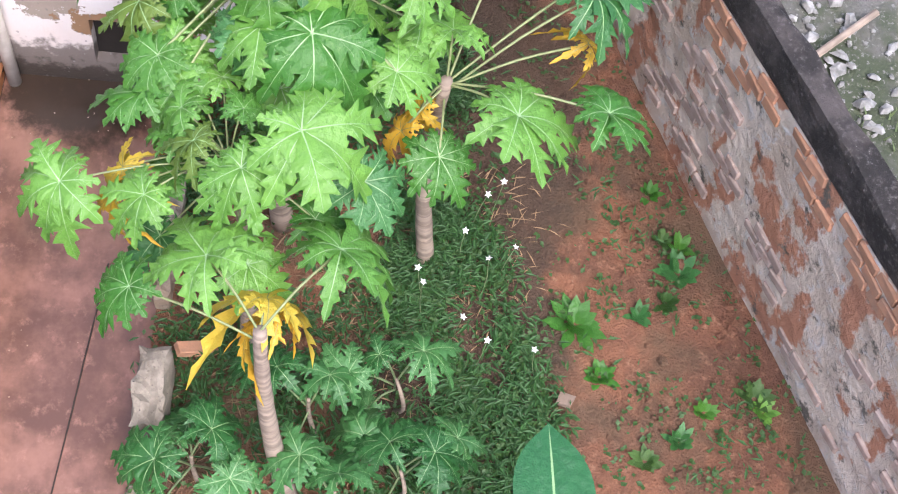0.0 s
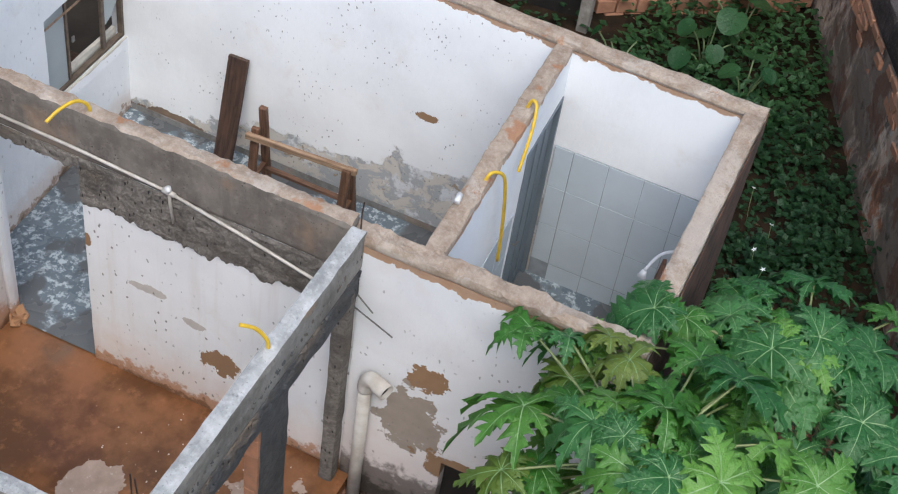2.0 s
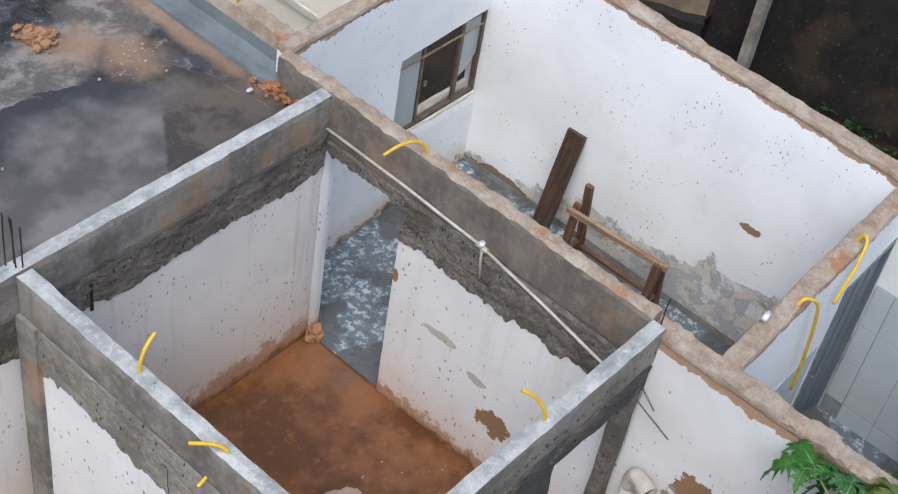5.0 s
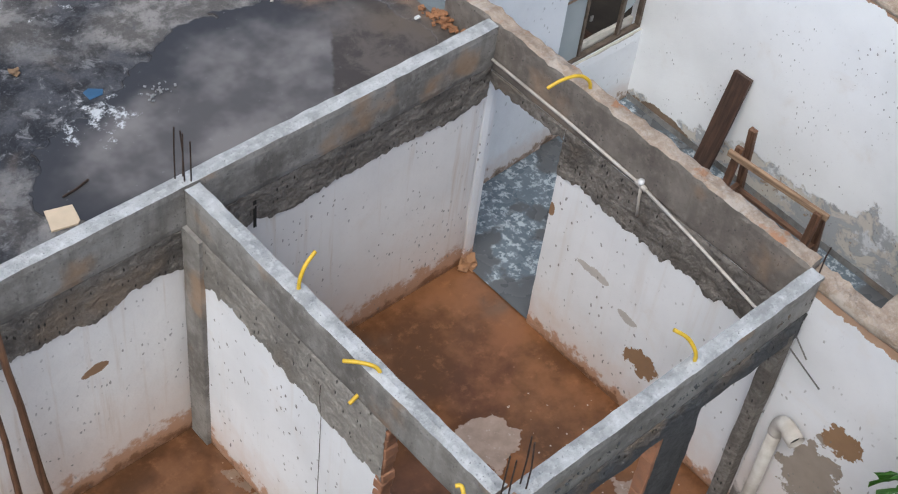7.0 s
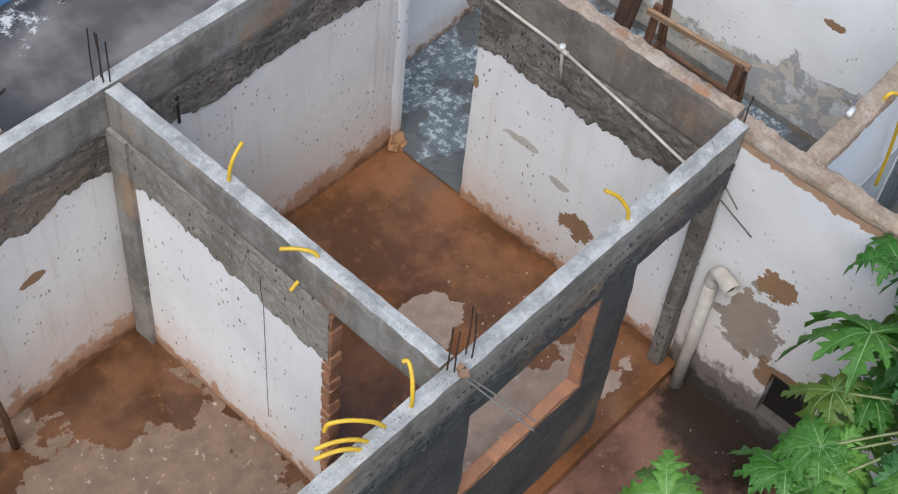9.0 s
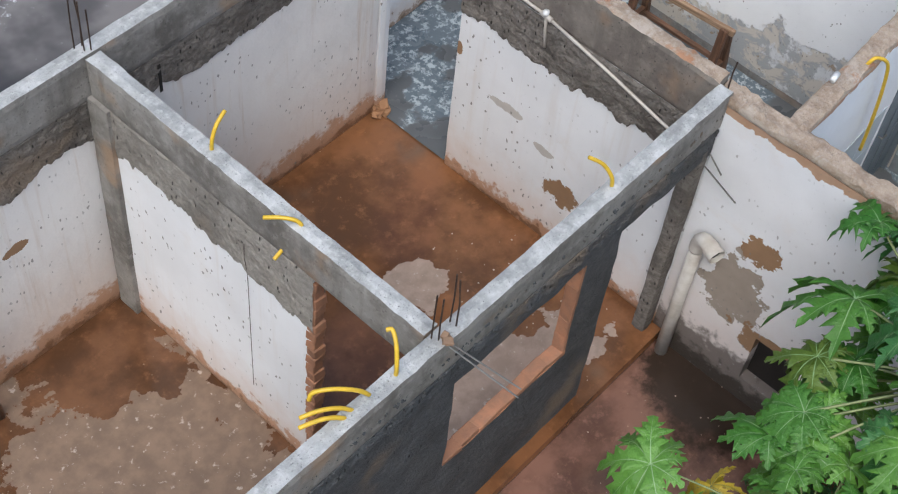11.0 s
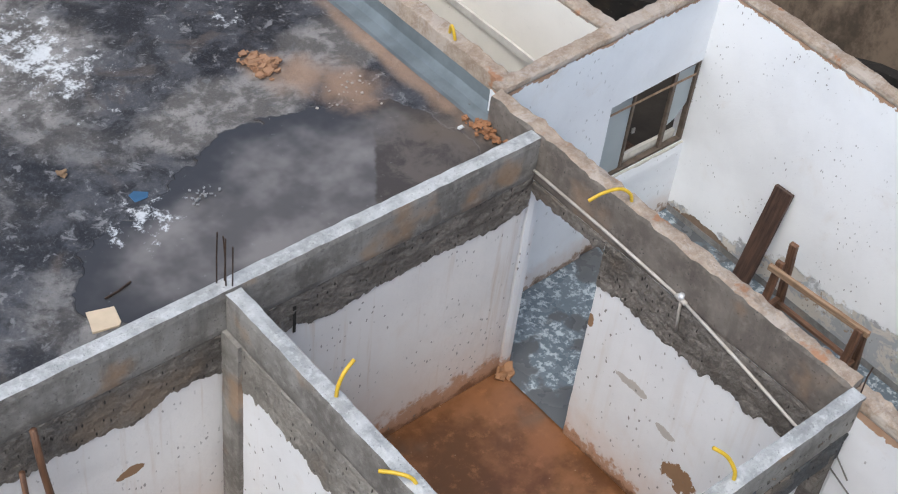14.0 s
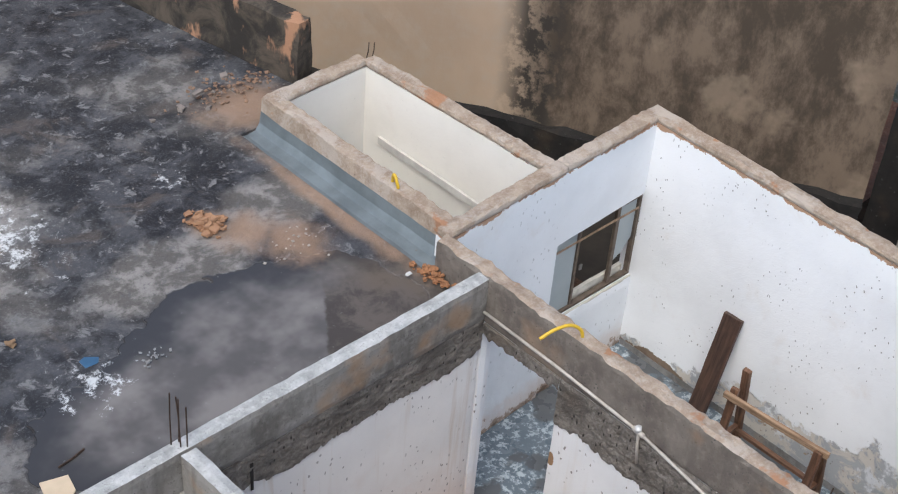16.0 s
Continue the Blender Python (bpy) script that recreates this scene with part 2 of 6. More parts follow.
def wet_floor(name, dry=(0.40, 0.30, 0.245), wet=(0.168, 0.074, 0.032), level=0.46, dirt=(0.12, 0.09, 0.065), puddle=0.08, light_spots=(), moss=False):
    """Cement floor under a skin of muddy water."""
    g = Nodes(name)
    shape = g.noise(0.85, 4, 0.5, g.scaled(1, 1, 1, (2.3, 0.4, 0)), 0.25)
    for x, y, rx, ry in light_spots:
        shape = g.calc("SUBTRACT", shape, g.calc("MULTIPLY", g.calc("MAXIMUM", g.calc("ADD", g.spot(x, y, 0, rx, ry, 1), g.calc("MULTIPLY", g.calc("SUBTRACT", g.noise(2.3, 4, 0.55, g.scaled(1, 1, 1, (x, y, 0))), 0.5), 1.5)), 0.0), 0.9))
    edge = g.noise(9, 5, 0.6)
    shape = g.calc("ADD", shape, g.calc("MULTIPLY", g.calc("SUBTRACT", g.noise(4.5, 7, 0.68), 0.5), 0.42))
    mask = g.step(shape, level - 0.012, level + 0.012)
    mottled = g.noise(5.5, 7, 0.65)
    dry_col = g.mix(g.step(mottled, 0.35, 0.65), dry, tuple(c * 0.72 for c in dry))
    dry_col = g.mix(g.step(g.noise(14, 5, 0.6), 0.6, 0.7, 0, 0.6), dry_col, (0.62, 0.55, 0.49))
    wet_col = g.mix(g.step(g.noise(1.4, 6, 0.62), 0.38, 0.64), tuple(c * 0.62 for c in wet), tuple(c * 1.35 for c in wet))
    wet_col = g.mix(g.step(g.noise(8, 6, 0.7), 0.52, 0.72, 0, 0.5), wet_col, tuple(c * 1.9 for c in wet))
    wet_col = g.mix(g.step(g.noise(1.1, 3, 0.5, g.scaled(1, 1, 1, (5, 3, 1))), 0.6, 0.72, 0, 0.7), wet_col, dirt)
    specks = g.calc("MULTIPLY", g.step(g.cells(17), 0.14, 0.09), g.step(g.cells(17, out="Color"), 0.8, 0.84))
    col = g.mix(g.calc("MULTIPLY", specks, 0.4), g.mix(mask, dry_col, wet_col), (0.50, 0.36, 0.24))
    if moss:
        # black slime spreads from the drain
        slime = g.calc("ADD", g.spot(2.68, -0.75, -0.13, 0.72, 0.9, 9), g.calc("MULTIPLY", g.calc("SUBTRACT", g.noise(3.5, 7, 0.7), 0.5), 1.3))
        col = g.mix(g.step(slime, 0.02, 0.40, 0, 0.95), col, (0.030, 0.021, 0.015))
    rough = g.mix(mask, (0.62,) * 3, g.mix(g.step(edge, 0.3, 0.7), (puddle,) * 3, (puddle + 0.14,) * 3))
    return g.done(col, rough, g.calc("MULTIPLY", g.calc("SUBTRACT", 1.0, mask), mottled), 0.25, 0.01)


def plain(name, color, rough=0.6, metal=0.0, vary=0.25, scale=8.0, bump=0.15, other=None, spec=0.5, by_object=0.0):
    g = Nodes(name)
    n = g.noise(scale, 5, 0.6)
    col = g.mix(g.step(n, 0.3, 0.7), color, other or tuple(c * (1 - vary) for c in color))
    if by_object:
        col = g.mix(g.calc("MULTIPLY", g.random(), by_object), col, tuple(c * 0.45 for c in color))
    return g.done(col, rough, g.noise(scale * 6, 4), bump, 0.006, metal, spec)


def wood(name, color, dark):
    g = Nodes(name)
    tc = g.tree.nodes.new("ShaderNodeTexCoord")
    mp = g.tree.nodes.new("ShaderNodeMapping")
    g.put(mp.inputs["Vector"], tc.outputs["Object"])
    mp.inputs["Scale"].default_value = (30, 30, 2.0)
    grain = g.noise(1.0, 6, 0.65, mp.outputs["Vector"], 0.6)
    col = g.mix(g.step(grain, 0.35, 0.68), color, dark)
    col = g.mix(g.step(g.noise(6, 5), 0.5, 0.75, 0, 0.6), col, tuple(c * 0.5 for c in dark))
    return g.done(col, g.step(grain, 0.3, 0.7, 0.45, 0.75), grain, 0.5, 0.008)


def leaf_material(name, color, other, rough=0.42, sheen=(0.17, 0.26, 0.16)):
    """A waxy blade: uneven green, pale sheen painted in, puckered between its veins."""
    g = Nodes(name)
    col = g.mix(g.step(g.random(), 0.1, 0.9), color, other)
    col = g.mix(g.step(g.noise(4.5, 5, 0.6), 0.42, 0.75, 0, 0.45), col, tuple(c * 0.6 for c in color))
    col = g.mix(g.step(g.noise(16, 5, 0.65), 0.50, 0.75, 0, 0.40), col, tuple(c * 0.5 + s * 0.5 for c, s in zip(other, sheen)))
    pucker = g.calc("ADD", g.calc("MULTIPLY", g.noise(20, 3, 0.5), 0.8), g.calc("MULTIPLY", g.noise(75, 3), 0.3))
    mat = g.done(col, rough, pucker, 0.9, 0.02, 0.0, 0.38)
    # light passes through the blade
    glow = g.tree.nodes.new("ShaderNodeBsdfTranslucent")
    g.put(glow.inputs["Color"], g.mix(0.5, col, tuple(min(1, c * 2.2) for c in color)))
    both = g.tree.nodes.new("ShaderNodeMixShader")
    both.inputs[0].default_value = 0.20
    g.tree.links.new(g.bsdf.outputs[0], both.inputs[1])
    g.tree.links.new(glow.outputs[0], both.inputs[2])
    g.tree.links.new(both.outputs[0], g.tree.nodes["Material Output"].inputs["Surface"])
    return mat


CLAY, ASH = (0.30, 0.18, 0.10), (0.34, 0.285, 0.24)
WHITE = painted_wall("white_limewash", mud=0.30, marks=0.9, grit=1.3, gather=0.42, drips=0.2, patches=((2.7, 1.10, 0.64, 0.4, 0.26, 0.20, CLAY), (2.7, 1.75, 1.15, 0.4, 0.26, 0.08, (0.52, 0.49, 0.46)), (2.7, 1.32, 0.98, 0.4, 0.14, 0.06, (0.52, 0.49, 0.46)), (2.7, 2.27, 1.42, 0.4, 0.05, 0.14, CLAY)))
WHITE_STAINED = painted_wall("stained_limewash", (0.78, 0.765, 0.75), mud=0.5, marks=0.75, grit=1.3, gather=0.44, drips=0.75, patches=((-0.9, 3.1, 1.35, 0.14, 0.4, 0.07, CLAY),))
WHITE_BACK = painted_wall("peeling_limewash", (0.86, 0.87, 0.88), mud=0.03, rim=2.535, peel=0.86, slope=0.20, marks=0.8, grit=1.9, gather=0.47, patches=((5.5, 0.72, 1.32, 0.4, 0.17, 0.07, CLAY), (5.5, 3.3, 0.08, 0.4, 0.7, 0.10, (0.24, 0.17, 0.12))))
WHITE_BATH = painted_wall("bathroom_paint", (0.83, 0.85, 0.87), mud=0.02, rim=2.55, marks=0.0)
WHITE_YARD = painted_wall("yard_limewash", (0.77, 0.78, 0.81), mud=0.62, marks=0.6, grit=1.3, rim=2.52, mud_color=(0.065, 0.048, 0.036), patches=((2.7, -0.62, 1.50, 0.4, 0.22, 0.24, CLAY), (2.7, -0.52, 0.95, 0.4, 0.40, 0.55, ASH), (2.7, -0.95, 0.62, 0.4, 0.5, 0.22, CLAY), (2.7, -1.5, 0.8, 0.4, 0.4, 0.35, CLAY)))
WHITE_WINDOW = painted_wall("window_wall_paint", (0.83, 0.85, 0.87), mud=0.17, rim=2.55, marks=0.4, grit=1.3, mud_color=(0.33, 0.21, 0.13))
CREAM = painted_wall("cream_paint", (0.80, 0.77, 0.71), mud=0.05, rim=2.58, marks=0.0)
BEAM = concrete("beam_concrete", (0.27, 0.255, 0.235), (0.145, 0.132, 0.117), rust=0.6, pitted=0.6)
# the beams' top faces are paler than their sides
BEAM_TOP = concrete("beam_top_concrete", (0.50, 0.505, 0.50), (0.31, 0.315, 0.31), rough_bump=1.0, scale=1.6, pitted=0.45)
MORTAR = mortar("rough_mortar")
MORTAR_PALE = mortar("pale_rough_mortar", (0.25, 0.228, 0.20), (0.42, 0.39, 0.35))
MORTAR_DARK = mortar("dark_render", (0.055, 0.057, 0.060), (0.12, 0.124, 0.128))
TOP = broken_top("broken_wall_head")


# ---- mesh tools ----
def link(name, verts, faces, mats, parent=None, label="", index=None, smooth=False):
    me = bpy.data.meshes.new(name)
    me.from_pydata([tuple(v) for v in verts], [], faces)
    for m in mats if isinstance(mats, (list, tuple)) else [mats]:
        me.materials.append(m)
    if index is not None:
        me.polygons.foreach_set("material_index", index)
    if smooth:
        me.polygons.foreach_set("use_smooth", [True] * len(me.polygons))
    me.update()
    ob = new(name, me)
    if parent is not None:
        ob.parent = parent
    if label:
        tagged(ob, label)
    return ob


def part(name, bm, material, parent, label="", smooth=False):
    """Links a bmesh as one mesh under a thing or a part."""
    me = bpy.data.meshes.new(name)
    bm.to_mesh(me)
    bm.free()
    for m in material if isinstance(material, (list, tuple)) else [material]:
        me.materials.append(m)
    if smooth:
        me.polygons.foreach_set("use_smooth", [True] * len(me.polygons))
    ob = new(name, me)
    ob.parent = parent
    if label:
        tagged(ob, label)
    return ob


def empty(name, at=(0, 0, 0)):
    ob = new(name)
    ob.location = at
    return ob


def wobble(p, size, amount):
    return noise.noise_vector(Vector(p) * size) * amount


def rough_box(lo, hi, step=0.12, amount=0.006, top=0.0, soft=0.008, size=5.0, m=None):
    """Points and faces of a worn box: fine grid, softened edges, uneven sides, a more broken top. Faces on top have index 1."""
    lo, hi = Vector(lo), Vector(hi)
    n = [max(1, min(60, round((hi[a] - lo[a]) / step))) for a in range(3)]
    ids, verts, faces, index = {}, [], [], []

    def at(i, j, k):
        key = (i, j, k)
        if key not in ids:
            f = (i / n[0], j / n[1], k / n[2])
            p = Vector([lo[a] + (hi[a] - lo[a]) * f[a] for a in range(3)])
            rims = [a for a in range(3) if key[a] in (0, n[a])]
            if len(rims) > 1:
                for a in rims:
                    p[a] += soft if key[a] == 0 else -soft
            w = m @ p if m else p
            p += wobble(w, size, amount)
            if top and k == n[2]:
                p.z += noise.noise(w * 9) * top + noise.noise(w * 23) * top * 0.7
                if len(rims) > 1:
                    p += wobble(w, 13, top * 1.2)
            ids[key] = len(verts)
            verts.append(m @ p if m else p)
        return ids[key]

    for a in range(3):
        b, c = (a + 1) % 3, (a + 2) % 3
        for end in (0, n[a]):
            for u in range(n[b]):
                for v in range(n[c]):
                    q = []
                    for du, dv in ((0, 0), (1, 0), (1, 1), (0, 1)):
                        t = [0, 0, 0]
                        t[a], t[b], t[c] = end, u + du, v + dv
                        q.append(at(*t))
                    faces.append(q if end else q[::-1])
                    index.append(1 if a == 2 and end else 0)
    return verts, faces, index


def box_group(name, boxes, mats, parent=None, label="", step=0.12, amount=0.006, top=0.0, soft=0.008, m=None):
    """Several worn boxes joined into one mesh."""
    verts, faces, index = [], [], []
    for lo, hi in boxes:
        v, f, i = rough_box(lo, hi, step, amount, top, soft, 5.0, m)
        base = len(verts)
        verts += v
        faces += [[k + base for k in q] for q in f]
        index += i
    return link(name, verts, faces, mats, parent, label, index)


def structure(ob, label, category):
    return tagged(ob, label, category, kind="structure")


def tube(points, radius, sides=8, caps=True):
    """Points and faces of a pipe along a line; radius may be a list."""
    pts = [Vector(p) for p in points]
    rad = radius if isinstance(radius, (list, tuple)) else [radius] * len(pts)
    verts, faces = [], []
    side = None
    for i, p in enumerate(pts):
        d = (pts[min(i + 1, len(pts) - 1)] - pts[max(i - 1, 0)]).normalized()
        if side is None:
            side = d.orthogonal().normalized()
        side = (side - d * side.dot(d)).normalized()
        up = d.cross(side)
        for k in range(sides):
            a = 2 * math.pi * k / sides
            verts.append(p + (side * math.cos(a) + up * math.sin(a)) * rad[i])
    for i in range(len(pts) - 1):
        for k in range(sides):
            k2 = (k + 1) % sides
            faces.append([i * sides + k, i * sides + k2, (i + 1) * sides + k2, (i + 1) * sides + k])
    if caps:
        faces.append(list(range(sides))[::-1])
        faces.append([(len(pts) - 1) * sides + k for k in range(sides)])
    return verts, faces


def curve_points(points, steps=6):
    """A smooth line through the points."""
    pts = [Vector(p) for p in points]
    out = []
    for i in range(len(pts) - 1):
        a, b = pts[max(i - 1, 0)], pts[i]
        c, d = pts[i + 1], pts[min(i + 2, len(pts) - 1)]
        for s in range(steps):
            t = s / steps
            out.append(0.5 * ((2 * b) + (c - a) * t + (2 * a - 5 * b + 4 * c - d) * t * t + (3 * b - a - 3 * c + d) * t ** 3))
    return out + [pts[-1]]


def ground_sheet(name, corners, z, step, amount, size, mat, label, category, parent=None):
    """An uneven sheet over the four corners."""
    a, b, c, d = [Vector((x, y, 0)) for x, y in corners]
    nu, nv = max(1, round((b - a).length / step)), max(1, round((d - a).length / step))
    verts, faces = [], []
    for i in range(nu + 1):
        for j in range(nv + 1):
            u, v = i / nu, j / nv
            p = a * (1 - u) * (1 - v) + b * u * (1 - v) + c * u * v + d * (1 - u) * v
            p.z = z + noise.fractal(Vector((p.x, p.y, 3.0)) * size, 1.0, 2.0, 4) * amount
            verts.append(p)
    for i in range(nu):
        for j in range(nv):
            k = i * (nv + 1) + j
            faces.append([k, k + nv + 1, k + nv + 2, k + 1])
    return structure(link(name, verts, faces, mat, parent, smooth=True), label, category)


def mortar_band(parent, start, along, out, length, top, low, ragged=0.18, proud=0.016, mat=None, slope=0.0, seed=0.0, label="", drip=0.0):
    """Rough mortar thrown on a wall from the height top down to a ragged edge."""
    start, along, out = Vector(start), Vector(along).normalized(), Vector(out).normalized()
    nu = max(4, round(length / 0.014))
    rows = 18
    verts, faces = [], []
    for i in range(nu + 1):
        u = length * i / nu
        e = low + slope * u + noise.fractal(Vector((u * 1.7, seed, 0.3)), 1.0, 2.0, 5) * ragged
        e += noise.noise(Vector((u * 14, seed, 5))) * 0.045 + noise.noise(Vector((u * 45, seed, 2))) * 0.02
        e -= drip * max(0.0, noise.noise(Vector((u * 22, seed + 4, 1)))) ** 2
        e = min(e, top - 0.02)
        for j in range(rows + 1):
            z = top + (e - top) * j / rows
            p = start + along * u
            p.z = z
            d = proud * (0.75 + 0.9 * noise.fractal(Vector((u * 10, z * 14, seed)), 1.0, 2.0, 4))
            d = max(d, 0.003)
            if j == rows:
                d = 0.0
            if j == 0:
                d = -0.004
            p += out * d
            verts.append(p)
    for i in range(nu):
        for j in range(rows):
            k = i * (rows + 1) + j
            q = [k, k + rows + 1, k + rows + 2, k + 1]
            faces.append(q)
    ob = link("mortar_band", verts, faces, mat or MORTAR, parent, label or "rough grey mortar with a ragged lower edge")
    return ob


BRICK = plain("fired_clay_brick", (0.43, 0.20, 0.11), 0.9, vary=0.3, scale=14, bump=0.7, other=(0.30, 0.16, 0.10), by_object=0.45)
BRICK_OLD = plain("weathered_brick", (0.56, 0.28, 0.16), 0.95, vary=0.4, scale=11, bump=0.8, other=(0.40, 0.23, 0.15), by_object=0.5)


def brick_mesh(name, sx, sy, sz, mat, seed=1):
    """One worn brick about its middle."""
    r = random.Random(seed)
    bm = bmesh.new()
    bmesh.ops.create_cube(bm, size=1.0)
    for v in bm.verts:
        v.co = Vector((v.co.x * sx, v.co.y * sy, v.co.z * sz))
        v.co += Vector((r.uniform(-1, 1), r.uniform(-1, 1), r.uniform(-1, 1))) * min(sx, sy, sz) * 0.07
    bmesh.ops.bevel(bm, geom=bm.edges[:], offset=min(sx, sy, sz) * 0.10, segments=1, affect="EDGES")
    me = bpy.data.meshes.new(name)
    bm.to_mesh(me)
    bm.free()
    me.materials.append(mat)
    return me


def lay(name, me, parent, x, y, z, rx=0, ry=0, rz=0):
    ob = new(name, me)
    ob.parent = parent
    ob.matrix_basis = pose(x, y, z, rx, ry, rz)
    return ob


# ---- the shell of the house ----
FRONT, BACK, LEFT_END = 0.105, 2.84, -3.6

# front wall with its window and door openings
wall_front = structure(box_group("wall_front", [
    ((LEFT_END, 0.005, -0.12), (0.09, 0.10, 2.36)),
    ((0.09, 0.005, -0.12), (1.36, 0.10, 1.01)),
    ((1.36, 0.005, -0.12), (1.73, 0.10, 2.36)),
    ((0.09, 0.005, 2.06), (1.36, 0.10, 2.36)),
    ((1.73, 0.005, 2.08), (2.70, 0.10, 2.36)),
], [MORTAR_DARK, BRICK], step=0.06, amount=0.012, soft=0.0), "dark grey roughly rendered wall with an unglazed window opening", "wall")
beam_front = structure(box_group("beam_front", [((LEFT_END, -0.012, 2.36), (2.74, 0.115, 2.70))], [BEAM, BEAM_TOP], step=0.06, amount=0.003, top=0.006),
                       "fresh grey concrete ring beam over the wall", "beam")
pilaster = structure(box_group("pilaster", [((2.56, 0.0, -0.1), (2.695, 0.125, 2.30))], [MORTAR, MORTAR], step=0.08, amount=0.008),
                     "rough grey concrete door pilaster", "pillar")

# wall between the two rooms
wall_divider = structure(box_group("wall_divider", [
    ((-0.115, 1.02, -0.02), (-0.012, 3.10, 2.34)),
], [WHITE, WHITE], step=0.08, amount=0.004), "white limewashed wall with a doorway of broken brick", "wall")
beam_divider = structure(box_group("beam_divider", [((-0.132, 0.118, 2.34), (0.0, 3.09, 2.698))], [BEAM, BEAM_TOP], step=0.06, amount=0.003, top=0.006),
                         "fresh grey concrete beam between two rooms", "beam")
mortar_band(wall_front, (LEFT_END, 0.004, 0), (1, 0, 0), (0, -1, 0), 6.28, 2.37, 2.22, 0.04, 0.022, MORTAR_DARK, seed=15)
mortar_band(wall_divider, (-0.116, 3.0, 0), (0, -1, 0), (-1, 0, 0), 1.985, 2.345, 1.93, 0.09, 0.011, MORTAR_PALE, slope=-0.10, seed=3, drip=0.1)
mortar_band(wall_divider, (-0.011, 1.03, 0), (0, 1, 0), (1, 0, 0), 2.04, 2.345, 1.9, 0.15, seed=5)
column = structure(box_group("column", [((-0.160, 2.90, -0.03), (0.0, 3.115, 2.343))], [BEAM, BEAM], step=0.1, amount=0.006),
                   "grey concrete corner column", "pillar")

# wall towards the roof slab
wall_slab = structure(box_group("wall_slab", [((LEFT_END, 3.118, -0.02), (2.70, 3.225, 2.30))], [WHITE_STAINED, WHITE_STAINED], step=0.08, amount=0.004),
                      "white wall stained brown by rain, mortar band above", "wall")
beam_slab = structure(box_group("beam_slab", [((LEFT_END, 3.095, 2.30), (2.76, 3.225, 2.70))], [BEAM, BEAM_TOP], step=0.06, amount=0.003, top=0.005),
                      "fresh grey concrete ring beam beside the roof slab", "beam")
mortar_band(wall_slab, (0.0, 3.117, 0), (1, 0, 0), (0, -1, 0), 2.7, 2.31, 1.97, 0.10, 0.013, slope=0.0, seed=7, drip=0.08)
mortar_band(wall_slab, (LEFT_END, 3.117, 0), (1, 0, 0), (0, -1, 0), 3.45, 2.31, 1.90, 0.12, 0.013, slope=0.0, seed=9, drip=0.08)

# wall towards the back room, with the inner doorway
wall_back_room = structure(box_group("wall_back_room", [
    ((2.705, 0.0, -0.02), (2.835, 2.30, 2.26)), ((2.705, 2.30, 2.16), (2.835, 3.10, 2.26)), ((2.705, 3.108, -0.02), (2.835, 3.70, 2.26)),
], [WHITE, WHITE], step=0.08, amount=0.004), "white limewashed wall with an open doorway", "wall")
mortar_band(wall_back_room, (2.704, 2.29, 0), (0, 1, 0), (-1, 0, 0), 0.81, 2.265, 2.15, 0.012, seed=19)
wall_head_back = structure(box_group("wall_head_back", [((2.70, 0.10, 2.26), (2.845, 3.70, 2.715))], [concrete("mud_grey_render", (0.20, 0.175, 0.15), (0.13, 0.11, 0.095), rust=0.4), TOP], step=0.04, amount=0.007, top=0.016),
                           "grey rendered wall head with a broken top", "wall")
mortar_band(wall_back_room, (2.704, 0.02, 0), (0, 1, 0), (-1, 0, 0), 2.27, 2.265, 1.88, 0.12, slope=-0.05, seed=11, drip=0.08)
wall_yard = structure(box_group("wall_yard", [((2.70, -2.03, -0.25), (2.84, -1.24, 2.58)), ((2.70, -0.82, -0.25), (2.84, 0.0, 2.58)), ((2.70, -1.24, -0.25), (2.84, -0.82, 0.12)), ((2.70, -1.24, 0.66), (2.84, -0.82, 2.58)), ((2.81, -1.24, 0.12), (2.84, -0.82, 0.66))], [WHITE_YARD, WHITE_YARD], step=0.07, amount=0.006, soft=0.0),
                      "white yard wall with flaking plaster", "wall")
# black back panel: the shade inside the niche is put into its colour
tagged(box_group("drain_niche", [((2.800, -1.236, 0.122), (2.808, -0.824, 0.658))], [plain("niche_shade", (0.018, 0.014, 0.012), 0.7, scale=9)] * 2, wall_yard, step=0.1, amount=0.003, soft=0.0), "back of a drain niche, blackened for its shade")
wall_yard_head = structure(box_group("wall_yard_head", [((2.69, -2.04, 2.58), (2.85, 0.10, 2.67))], [TOP, TOP], step=0.032, amount=0.011, top=0.022),
                           "broken brick and mortar wall head", "wall")


